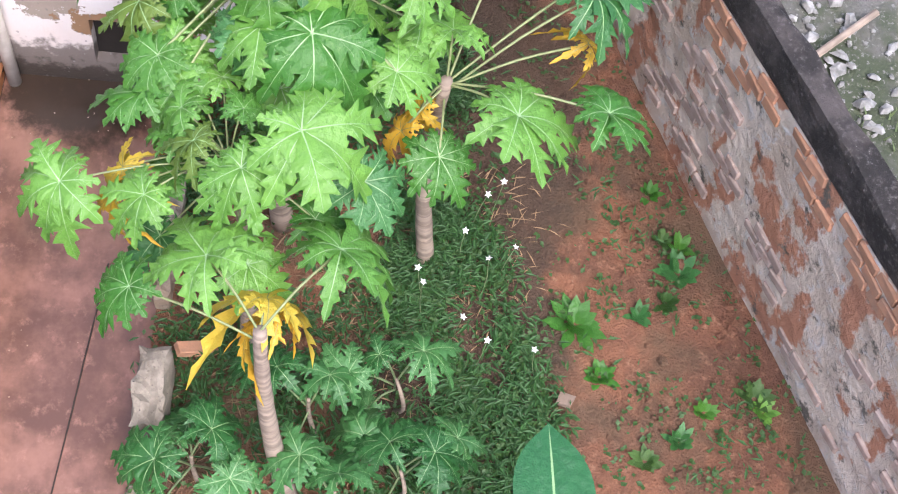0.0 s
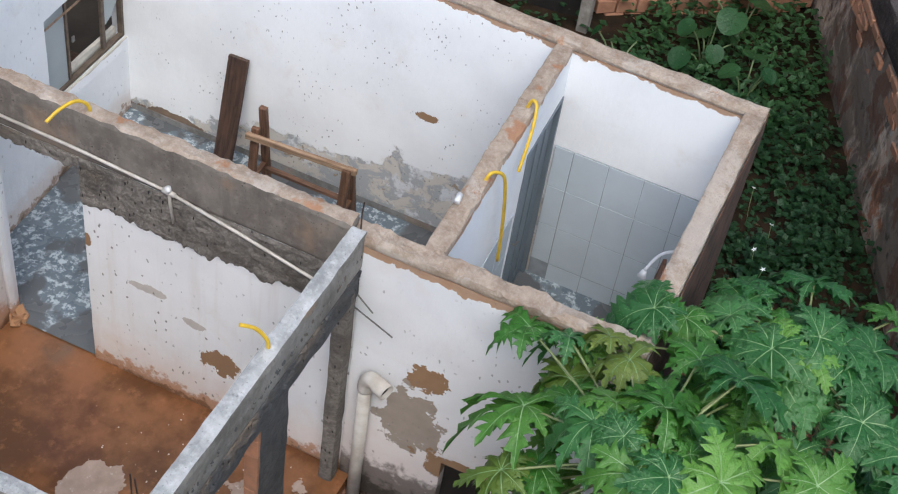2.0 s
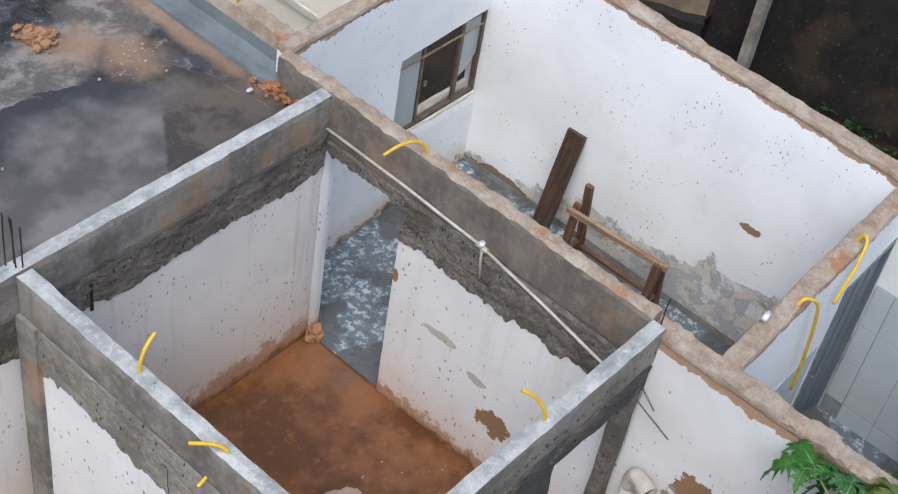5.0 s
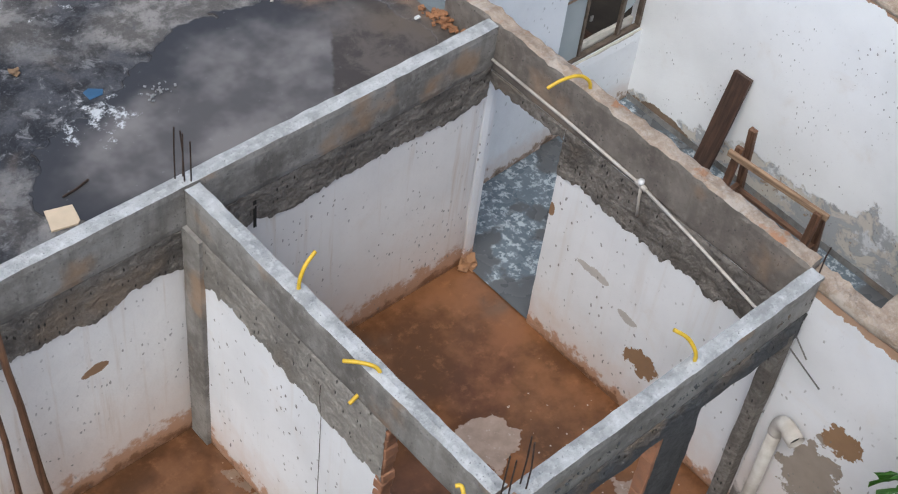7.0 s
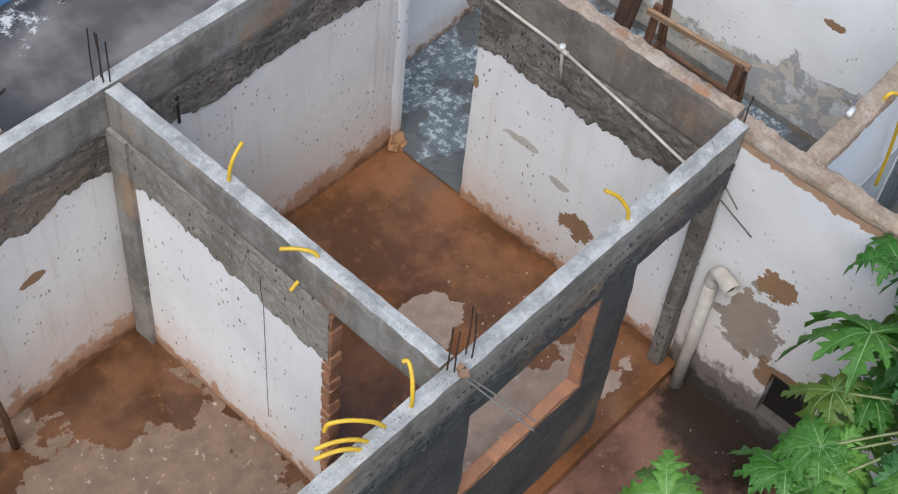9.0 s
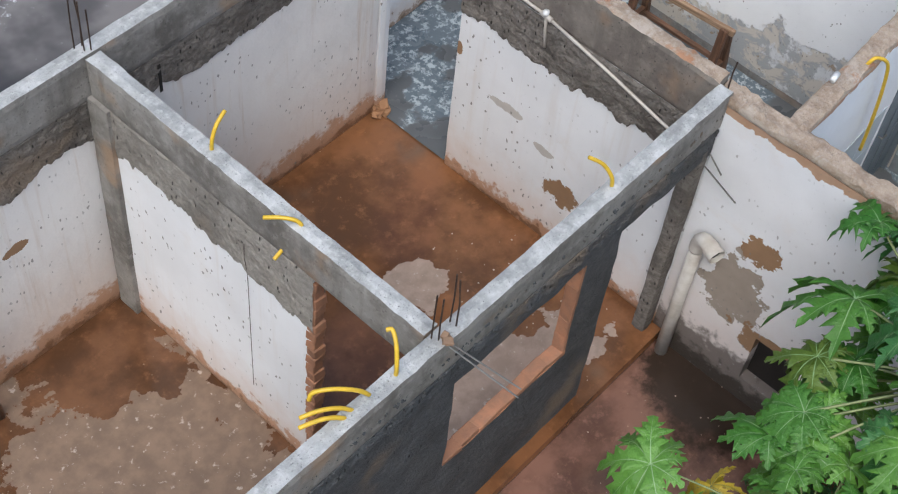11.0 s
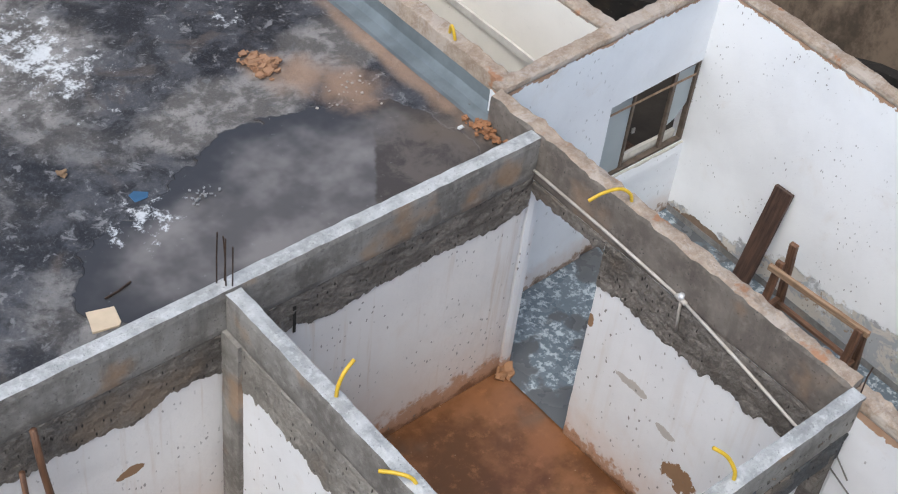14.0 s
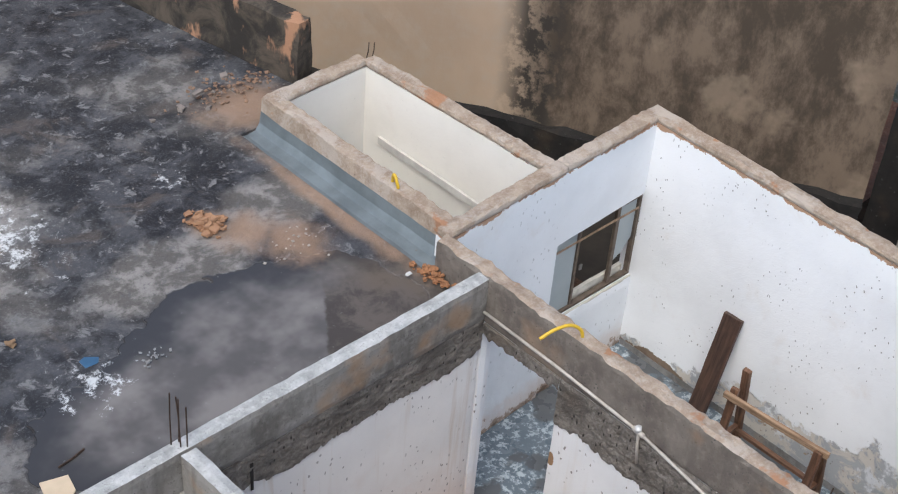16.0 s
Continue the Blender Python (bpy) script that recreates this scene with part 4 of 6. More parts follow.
PVC = plain("old_white_pvc", (0.56, 0.53, 0.49), 0.45, vary=0.2, scale=6, other=(0.40, 0.36, 0.31))
STEEL = plain("rusty_rebar", (0.085, 0.055, 0.042), 0.7, 0.5, vary=0.4, scale=40, bump=0.5)
ROD = plain("grey_steel_rod", (0.24, 0.23, 0.22), 0.5, 0.6, vary=0.3, scale=30)
TIMBER_DARK = wood("wet_dark_timber", (0.085, 0.045, 0.028), (0.035, 0.018, 0.012))
TIMBER = wood("brown_timber", (0.17, 0.085, 0.045), (0.075, 0.036, 0.02))
TIMBER_PALE = wood("pale_timber", (0.36, 0.24, 0.15), (0.20, 0.12, 0.07))


def conduit(points, label="bent yellow electrical conduit stub", radius=0.0135):
    v, f = tube(curve_points(points), radius, 10)
    return tagged(link("conduit_stub", v, f, YELLOW, smooth=True), label, "conduit", "yellow conduits")


on_beam = "bent yellow electrical conduit rising from a concrete beam"
conduit([(-0.06, 1.97, 2.66), (-0.05, 1.97, 2.78), (0.0, 1.98, 2.87), (0.09, 2.0, 2.915)], on_beam)
conduit([(-0.06, 1.16, 2.66), (-0.09, 1.19, 2.735), (-0.15, 1.26, 2.755), (-0.215, 1.345, 2.735)], on_beam)
conduit([(-0.10, 1.285, 2.40), (-0.15, 1.28, 2.385), (-0.20, 1.277, 2.365)], "short yellow conduit stub in a beam's side")
conduit([(1.515, 0.06, 2.66), (1.51, 0.07, 2.77), (1.47, 0.13, 2.88), (1.40, 0.20, 2.945)], on_beam)
conduit([(-0.43, 0.055, 2.66), (-0.42, 0.06, 2.78), (-0.38, 0.11, 2.89), (-0.345, 0.175, 2.93), (-0.37, 0.20, 2.93)], on_beam)
conduit([(-0.61, 0.065, 2.67), (-0.68, 0.10, 2.77), (-0.79, 0.18, 2.82), (-0.875, 0.25, 2.80), (-0.90, 0.26, 2.74)], on_beam)
conduit([(-0.74, 0.06, 2.67), (-0.82, 0.10, 2.75), (-0.92, 0.16, 2.77), (-1.02, 0.21, 2.75)], on_beam)
conduit([(-0.80, 0.05, 2.67), (-0.88, 0.085, 2.74), (-0.96, 0.13, 2.75), (-1.06, 0.175, 2.735)], on_beam)
conduit([(2.76, 2.19, 2.66), (2.74, 2.20, 2.78), (2.66, 2.24, 2.85), (2.53, 2.28, 2.85), (2.42, 2.315, 2.80)], "yellow conduit looping over a broken wall head")
conduit([(4.58, -0.42, 2.63), (4.58, -0.45, 2.71), (4.55, -0.50, 2.68), (4.42, -0.53, 2.50), (4.27, -0.535, 2.27)], "yellow conduit hanging down the bathroom wall")
conduit([(3.66, -0.47, 2.63), (3.70, -0.50, 2.70), (3.80, -0.56, 2.62), (3.88, -0.575, 2.37), (3.98, -0.575, 1.95), (4.05, -0.57, 1.52)], "yellow conduit hanging down the bathroom wall")
conduit([(2.97, 4.50, 2.66), (2.96, 4.49, 2.76), (2.94, 4.45, 2.80), (2.93, 4.41, 2.76), (2.94, 4.40, 2.70)], "small yellow conduit loop on a wall head")

# starter bars
r = random.Random(4)
for x, y, h in ((-0.105, 0.085, 0.42), (-0.085, 0.045, 0.38), (0.05, 0.085, 0.46), (0.055, 0.04, 0.44), (-0.12, 3.20, 0.46), (-0.085, 3.14, 0.42), (-0.07, 3.19, 0.40), (-0.05, 3.12, 0.36), (2.75, 0.05, 0.22)):
    v, f = tube([(x, y, 2.62), (x + r.uniform(-.01, .01), y + r.uniform(-.01, .01), 2.70 + h * 0.5), (x + r.uniform(-.012, .012), y + r.uniform(-.012, .012), 2.70 + h)], 0.0055, 6)
    tagged(link("starter_bar", v, f, STEEL), "rusty steel starter bar standing out of concrete", "rebar", "starter bars")
for a, b in (((-0.06, 0.02, 2.66), (0.08, -0.45, 2.45)), ((-0.02, 0.02, 2.63), (0.14, -0.42, 2.44)), ((2.66, 0.05, 2.02), (2.50, -0.37, 2.05)), ((2.69, 0.0, 2.10), (2.62, -0.16, 2.06))):
    v, f = tube([a, b], 0.0058, 6)
    tagged(link("steel_rod", v, f, ROD), "thin grey steel rod sticking out of a beam", "rod", "steel rods")
for x, y in ((4.08, 6.13), (4.12, 6.10)):
    v, f = tube([(x, y, 2.60), (x + 0.02, y - 0.02, 2.76), (x + 0.05, y + 0.01, 2.82)], 0.006, 6)
    tagged(link("starter_bar", v, f, STEEL), "bent rusty wire on a wall head", "rebar", "starter bars")

# rain pipe with an elbow
rain_pipe = tagged(empty("rain_pipe", (2.62, -0.17, -0.13)), "old off-white plastic drain pipe with an elbow at its top", "pipe")
v, f = tube([(0, 0, 0.0), (0.0, 0, 0.6), (0, 0, 1.42)], 0.052, 16)
link("pipe", v, f, PVC, rain_pipe, smooth=True)
v, f = tube(curve_points([(0, 0, 1.36), (0, -0.005, 1.45), (-0.02, -0.05, 1.52), (-0.045, -0.12, 1.52)], 5), 0.060, 16)
elbow = link("elbow", v, f, PVC, rain_pipe, smooth=True)
v, f = tube([(-0.042, -0.11, 1.52), (-0.075, -0.20, 1.515)], [0.068, 0.066], 16, False)
link("socket", v, f, PVC, elbow, smooth=True)
# dark disc: the shadow inside the pipe, painted as a surface
v, f = tube([(-0.06, -0.16, 1.518), (-0.062, -0.165, 1.518)], 0.055, 16)
link("mouth", v, f, plain("pipe_mouth_shadow", (0.03, 0.027, 0.025)), elbow)

# thin water line along the wall, with a tee
water_line = tagged(empty("water_line", (2.678, 1.512, 2.33)), "thin grey water pipe along the wall, with a tee", "pipe")
for pts in ([(0, 1.60, 0.06), (0, 0.8, 0.045), (0, 0, 0)], [(0, 0, 0), (0, -0.6, -0.12), (0, -1.20, -0.26), (0.01, -1.40, -0.30)], [(0, 0, 0.03), (0, -0.01, -0.12), (0, -0.035, -0.29)]):
    v, f = tube(pts, 0.0125, 8)
    link("pipe", v, f, PVC, water_line, smooth=True)
v, f = tube([(0, 0.05, 0.003), (0, -0.05, -0.01)], 0.021, 10)
tee = link("tee", v, f, PVC, water_line, smooth=True)
v, f = tube([(0, 0, 0.0), (-0.01, 0, 0.05)], [0.02, 0.024], 10)
link("cap", v, f, plain("white_plastic", (0.7, 0.7, 0.7), 0.4), tee, smooth=True)

# tap stub on the partition's head
tap = tagged(empty("pipe_stub", (3.34, -0.40, 2.60)), "white capped water pipe stub in a wall head", "pipe stub")
v, f = tube([(0, 0, 0), (0, 0.0, 0.10)], 0.014, 8)
link("pipe", v, f, PVC, tap, smooth=True)
v, f = tube([(-0.05, -0.01, 0.11), (0.03, 0.0, 0.11)], 0.022, 10)
link("cap", v, f, plain("white_cap_plastic", (0.72, 0.72, 0.72), 0.4), tap, smooth=True)


def beam_piece(name, a, b, w, h, mat, parent=None, label="", twist=0.0, worn=0.004):
    """A squared timber from a to b; its length runs along its own z."""
    a, b = Vector(a), Vector(b)
    d = b - a
    bm = bmesh.new()
    bmesh.ops.create_cube(bm, size=1.0)
    bmesh.ops.subdivide_edges(bm, edges=[e for e in bm.edges if abs((e.verts[0].co - e.verts[1].co).z) > 0.5], cuts=8)
    rr = random.Random(round(a.x * 100) + round(b.y * 10))
    for q in bm.verts:
        k = 1 + rr.uniform(-worn, worn) * 8
        q.co = Vector((q.co.x * w * k, q.co.y * h * k, q.co.z * d.length))
    bmesh.ops.bevel(bm, geom=bm.edges[:], offset=min(w, h) * 0.08, segments=1, affect="EDGES")
    me = bpy.data.meshes.new(name)
    bm.to_mesh(me)
    bm.free()
    me.materials.append(mat)
    ob = new(name, me)
    base = parent.matrix_world.translation if parent else Vector()
    if parent:
        ob.parent = parent
        base = parent.location
    ob.matrix_basis = Matrix.Translation((a + b) / 2 - base) @ d.to_track_quat("Z", "Y").to_matrix().to_4x4() @ Matrix.Rotation(radians(twist), 4, "Z")
    if label:
        tagged(ob, label)
    return ob


tagged(beam_piece("plank", (5.18, 2.56, 0.02), (5.445, 2.54, 1.21), 0.19, 0.045, TIMBER_DARK, twist=8), "wet dark plank leaning against the white wall", "plank")
sawhorse = tagged(empty("sawhorse", (5.05, 1.7, 0.02)), "rough brown wooden sawhorse", "sawhorse")
beam_piece("top_rail", (4.96, 2.18, 0.82), (5.06, 1.12, 0.80), 0.045, 0.06, TIMBER_PALE, sawhorse, "pale worn top rail")
for n, (a, b) in enumerate((((4.90, 2.10, 0.02), (5.03, 2.12, 0.88)), ((5.24, 2.10, 0.02), (5.12, 2.10, 1.06)), ((4.92, 1.20, 0.02), (5.02, 1.20, 0.82)), ((5.24, 1.20, 0.02), (5.08, 1.19, 0.80)))):
    beam_piece("leg", a, b, 0.075, 0.05, TIMBER, sawhorse)
beam_piece("stretcher", (5.17, 2.10, 0.30), (5.19, 1.20, 0.28), 0.05, 0.035, TIMBER, sawhorse)
beam_piece("cross_brace", (4.95, 1.20, 0.34), (5.20, 1.20, 0.34), 0.05, 0.03, TIMBER, sawhorse)
beam_piece("cross_brace", (4.95, 2.10, 0.34), (5.20, 2.10, 0.34), 0.05, 0.03, TIMBER, sawhorse)
for a, b, rad in (((-1.45, 2.90, 0.0), (-1.61, 2.95, 2.50), 0.034), ((-1.70, 2.80, 0.0), (-1.72, 2.96, 2.15), 0.028)):
    a, b = Vector(a), Vector(b)
    pts = [a.lerp(b, k / 6) + Vector((math.sin(k * 2.1), math.cos(k * 1.7), 0)) * 0.008 for k in range(7)]
    v, f = tube(pts, [rad * (1 - 0.05 * k) for k in range(7)], 10)
    tagged(link("timber_pole", v, f, TIMBER, smooth=True), "round brown timber pole leaning in a flooded room", "pole", "timber poles")

# old sliding window
FRAME = plain("rusty_window_frame", (0.17, 0.13, 0.10), 0.6, 0.3, vary=0.4, scale=12)
g = Nodes("frosted_glass")
FROSTED = g.done(g.mix(g.noise(3, 4), (0.30, 0.35, 0.36), (0.42, 0.46, 0.47)), 0.35, g.noise(90), 0.2, 0.003)
window = tagged(empty("window_1", (4.89, 3.82, 0.89)), "old sliding window with frosted and broken panes", "window", kind="structure")
for name, lo, hi in (("frame_top", (-0.59, -0.03, 1.045), (0.59, 0.03, 1.085)), ("frame_bottom", (-0.59, -0.03, 0.0), (0.59, 0.03, 0.04)), ("frame_side", (-0.59, -0.03, 0.04), (-0.55, 0.03, 1.045)),
                     ("frame_side", (0.55, -0.03, 0.04), (0.59, 0.03, 1.045)), ("mullion", (0.27, -0.02, 0.04), (0.32, 0.02, 1.045)), ("mullion", (-0.235, -0.02, 0.04), (-0.20, 0.02, 1.045))):
    box_group(name, [(lo, hi)], [FRAME, FRAME], window, step=0.3, amount=0.002, soft=0.004)
box_group("transom", [((-0.55, -0.045, 0.90), (0.55, -0.025, 0.945))], [TIMBER_PALE] * 2, window, "pale wooden strip across the window", step=0.2, amount=0.003)
box_group("pane", [((-0.55, 0.0, 0.04), (-0.235, 0.006, 1.045))], [FROSTED] * 2, window, "frosted grey glass pane", step=0.5, amount=0.0, soft=0.001)
link("pane", [(0.32, 0, 0.30), (0.55, 0, 0.52), (0.55, 0, 1.045), (0.32, 0, 1.045), (0.32, 0.006, 0.30), (0.55, 0.006, 0.52), (0.55, 0.006, 1.045), (0.32, 0.006, 1.045), (0.44, 0, 0.36), (0.44, 0.006, 0.36)],
     [[0, 8, 1, 2, 3], [7, 6, 5, 9, 4], [0, 4, 9, 8], [8, 9, 5, 1], [1, 5, 6, 2], [2, 6, 7, 3], [3, 7, 4, 0]], FROSTED, window, "broken frosted glass pane")
box_group("sill", [((-0.59, -0.065, -0.03), (0.59, -0.03, 0.012)), ((-0.235, 0.032, 0.0), (0.55, 0.085, 0.13))], [plain("pale_sill_paint", (0.60, 0.57, 0.50), 0.7, scale=9)] * 2, window, step=0.06, amount=0.006)
box_group("latch", [((-0.20, -0.05, 0.50), (-0.15, -0.02, 0.58))], [ROD, ROD], window, step=0.1, amount=0.001)
window.scale = (1.03, 1.0, 0.885)
# passage behind the window, its shade put into the earth's dark colour
SHADED_EARTH = plain("shaded_earth", (0.030, 0.024, 0.018), 0.8, vary=0.5, scale=3, bump=0.6)
ground_sheet("passage_ground", ((4.25, 3.92), (9.2, 3.92), (7.4, 7.6), (4.25, 12.0)), -0.05, 0.3, 0.03, 1.0, SHADED_EARTH, "earth in the passage behind the house, darkened for shade", "ground")
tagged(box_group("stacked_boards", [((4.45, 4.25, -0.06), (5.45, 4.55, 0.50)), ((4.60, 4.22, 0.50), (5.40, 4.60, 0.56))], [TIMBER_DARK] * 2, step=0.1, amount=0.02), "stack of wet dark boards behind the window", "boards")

# bathroom: grey metal door, tiles, shower arm, leaning board
DOOR_GREY = plain("blue_grey_door_paint", (0.155, 0.185, 0.215), 0.45, vary=0.15, scale=3, bump=0.05)
pm = Matrix.Translation((4.66, -0.475, 0)) @ Matrix.Rotation(math.atan2(0.025, 0.84), 4, "Z")
door = tagged(empty("door_1"), "closed blue-grey metal bathroom door", "door", kind="structure")
door.matrix_basis = pm
door_leaf = box_group("leaf", [((0.04, 0.03, 0.03), (0.79, 0.07, 2.06))], [DOOR_GREY] * 2, door, step=0.4, amount=0.001, soft=0.003)
box_group("jamb", [((0.0, -0.012, 0.0), (0.04, 0.12, 2.10))], [DOOR_GREY] * 2, door, step=0.4, amount=0.001, soft=0.003)
box_group("jamb", [((0.79, -0.012, 0.0), (0.835, 0.12, 2.10))], [DOOR_GREY] * 2, door, step=0.4, amount=0.001, soft=0.003)
box_group("head", [((0.04, -0.012, 2.06), (0.79, 0.12, 2.10))], [DOOR_GREY] * 2, door, step=0.4, amount=0.001, soft=0.003)
for k in range(3):
    box_group("rib", [((0.16 + 0.2 * k, 0.018, 0.10), (0.17 + 0.2 * k, 0.031, 2.0))], [DOOR_GREY] * 2, door_leaf, step=0.6, amount=0.0, soft=0.001)
v, f = tube([(0.10, 0.03, 1.02), (0.10, -0.03, 1.02), (0.16, -0.035, 1.02)], 0.009, 8)
link("handle", v, f, ROD, door_leaf, "grey steel handle")
shower = tagged(empty("shower_arm", (4.33, -1.80, 2.0)), "thin white curved shower arm on the bathroom wall", "shower arm")
v, f = tube(curve_points([(0.05, -0.08, 0.0), (0.0, 0.0, 0.03), (-0.12, 0.07, 0.05), (-0.24, 0.12, -0.02)]), 0.012, 8)
link("arm", v, f, plain("white_arm_plastic", (0.75, 0.76, 0.78), 0.35), shower, smooth=True)
v, f = tube([(-0.24, 0.12, -0.02), (-0.26, 0.125, -0.07)], [0.02, 0.035], 12)
link("head", v, f, plain("white_head_plastic", (0.70, 0.71, 0.73), 0.35), shower, smooth=True)
tagged(beam_piece("wooden_board", (4.22, -1.62, 0.02), (4.26, -1.80, 1.85), 0.34, 0.03, wood("reddish_board", (0.20, 0.085, 0.04), (0.10, 0.04, 0.02)), twist=0), "reddish brown board leaning in the bathroom", "board")

# rail along the store room's wall
tagged(box_group("wall_rail", [((4.01, 4.35, 1.90), (4.05, 5.85, 1.99))], [plain("grimy_white_paint", (0.62, 0.60, 0.56), 0.6, scale=5)] * 2, step=0.15, amount=0.004), "grimy white rail along the store room's wall", "rail")

# ---- on the roof slab ----
CARD = plain("damp_cardboard", (0.62, 0.50, 0.36), 0.8, vary=0.15, scale=5)
tagged(link("cardboard_sheet", [(-0.83, 3.69, 2.414), (-0.853, 3.60, 2.412), (-0.885, 3.505, 2.416), (-0.71, 3.465, 2.414), (-0.680, 3.49, 2.412), (-0.65, 3.63, 2.418),
                                (-0.83, 3.69, 2.402), (-0.853, 3.60, 2.401), (-0.885, 3.505, 2.401), (-0.71, 3.465, 2.401), (-0.680, 3.49, 2.401), (-0.65, 3.63, 2.402)],
            [[0, 1, 2, 3, 4, 5], [11, 10, 9, 8, 7, 6], [0, 6, 7, 1], [1, 7, 8, 2], [2, 8, 9, 3], [3, 9, 10, 4], [4, 10, 11, 5], [5, 11, 6, 0]], CARD), "torn square of pale cardboard on the wet roof", "cardboard")


def rubble(name, place, spread, count, size, mat, seed):
    """A heap of broken pieces in one mesh."""
    rr = random.Random(seed)
    verts, faces = [], []
    for k in range(count):
        s = size * rr.uniform(0.5, 1.4)
        q = Vector((rr.gauss(0, spread[0]), rr.gauss(0, spread[1]), 0))
        q.z = s * 0.3 + max(0, 0.06 - q.length * 0.2) * rr.random()
        turn = Euler((rr.uniform(-.4, .4), rr.uniform(-.4, .4), rr.uniform(0, 6)))
        base = len(verts)
        for x in (-1, 1):
            for y in (-1, 1):
                for z in (-1, 1):
                    c = Vector((x * rr.uniform(.6, 1), y * rr.uniform(.4, .8), z * rr.uniform(.2, .4))) * s
                    c.rotate(turn)
                    verts.append(Vector(place) + q + c)
        faces += [[base + i for i in t] for t in ((0, 1, 3, 2), (4, 6, 7, 5), (0, 4, 5, 1), (2, 3, 7, 6), (0, 2, 6, 4), (1, 5, 7, 3))]
    return link(name, verts, faces, mat)


tagged(rubble("brick_rubble", (1.66, 5.26, 2.40), (0.05, 0.085), 85, 0.030, plain("crumbled_brick", (0.34, 0.20, 0.115), 0.95, vary=0.4, scale=20, other=(0.30, 0.16, 0.09)), 3), "small heap of crumbled brown brick on the roof", "rubble")
tagged(rubble("brick_rubble", (2.63, 3.62, 2.41), (0.035, 0.09), 46, 0.024, plain("crumbled_red_brick", (0.36, 0.17, 0.08), 0.95, vary=0.4, scale=20), 5), "crumbled red brick beside the gutter", "rubble")
tagged(rubble("mortar_crumbs", (2.05, 4.65, 2.40), (0.16, 0.10), 26, 0.011, plain("pale_crumbs", (0.40, 0.36, 0.32), 0.9), 6), "pale crumbs of mortar on the roof slab", "rubble")
tagged(rubble("mortar_crumbs", (0.42, 4.22, 2.40), (0.06, 0.04), 26, 0.011, plain("grey_crumbs", (0.26, 0.26, 0.26), 0.9), 7), "grey crumbs of mortar on the wet roof", "rubble")
tagged(rubble("stone_chip", (2.482, 3.749, 2.40), (0.001, 0.001), 1, 0.04, plain("white_chip", (0.72, 0.72, 0.71), 0.9), 8), "single white chip of plaster on the roof", "plaster chip")
tagged(link("blue_scrap", [(0.0, 4.53, 2.405), (0.0, 4.44, 2.405), (0.10, 4.43, 2.41), (0.13, 4.47, 2.418), (0.05, 4.54, 2.412)], [[0, 1, 2, 3, 4]], plain("faded_blue_plastic", (0.04, 0.115, 0.22), 0.5)), "faded scrap of blue plastic", "plastic scrap")
for o in (bpy.data.objects["blue_scrap"],):
    s = o.modifiers.new("thickness", "SOLIDIFY")
    s.thickness = 0.004
v, f = tube([(-0.66, 3.73, 2.412), (-0.55, 3.74, 2.414), (-0.44, 3.77, 2.412)], 0.008, 6)
tagged(link("twig", v, f, STEEL), "dark twig on the wet roof slab", "twig")

tagged(rubble("brick_rubble", (3.05, 6.80, 2.40), (0.26, 0.15), 130, 0.016, plain("brown_rubble", (0.30, 0.185, 0.12), 0.95, vary=0.4, scale=16, other=(0.17, 0.115, 0.085)), 15), "scattered brown rubble at the foot of the parapet", "rubble")
tagged(rubble("plaster_slabs", (2.72, 6.80, 2.40), (0.22, 0.12), 8, 0.042, plain("pale_plaster_slab", (0.25, 0.215, 0.19), 0.9, scale=9), 16), "pale broken plaster slabs on the roof", "rubble")
tagged(rubble("mortar_crumbs", (1.2, 5.6, 2.40), (1.1, 0.9), 45, 0.007, plain("slab_grit", (0.22, 0.21, 0.20), 0.9), 17), "fine grit scattered over the roof slab", "rubble")
tagged(rubble("brick_lump", (-0.28, 4.97, 2.40), (0.012, 0.012), 5, 0.030, plain("brown_lump", (0.26, 0.17, 0.10), 0.95), 18), "small brown lump of brick on the roof", "rubble")
tagged(rubble("mud_lump", (2.735, 3.085, 0.0), (0.025, 0.02), 14, 0.05, plain("orange_mud", (0.36, 0.19, 0.095), 0.9, scale=12), 19), "lump of orange mud at the doorway's foot", "mud")
tagged(rubble("clay_lump", (-0.075, -0.005, 2.695), (0.02, 0.012), 7, 0.028, plain("brown_clay", (0.30, 0.19, 0.12), 0.9, scale=18), 20), "brown clay lump on the beams' corner", "clay")
tagged(rubble("mortar_crumbs", (2.2, 1.0, 0.004), (0.35, 0.45), 60, 0.006, plain("floor_crumbs", (0.62, 0.52, 0.42), 0.9), 22), "pale crumbs of plaster in the muddy water", "rubble")
tagged(rubble("mortar_crumbs", (2.1, -0.75, -0.13), (0.5, 0.35), 30, 0.005, plain("paving_crumbs", (0.50, 0.38, 0.30), 0.9), 23), "pale crumbs on the wet paving", "rubble")
# wire in the divider's plaster, skirting in the back room
v, f = tube([(-0.131, 1.63, 2.12), (-0.134, 1.63, 1.98), (-0.118, 1.625, 1.80), (-0.1175, 1.62, 0.9), (-0.118, 1.615, 0.42)], 0.0022, 5)
tagged(link("hanging_wire", v, f, STEEL), "thin dark wire hanging down the white wall", "wire")
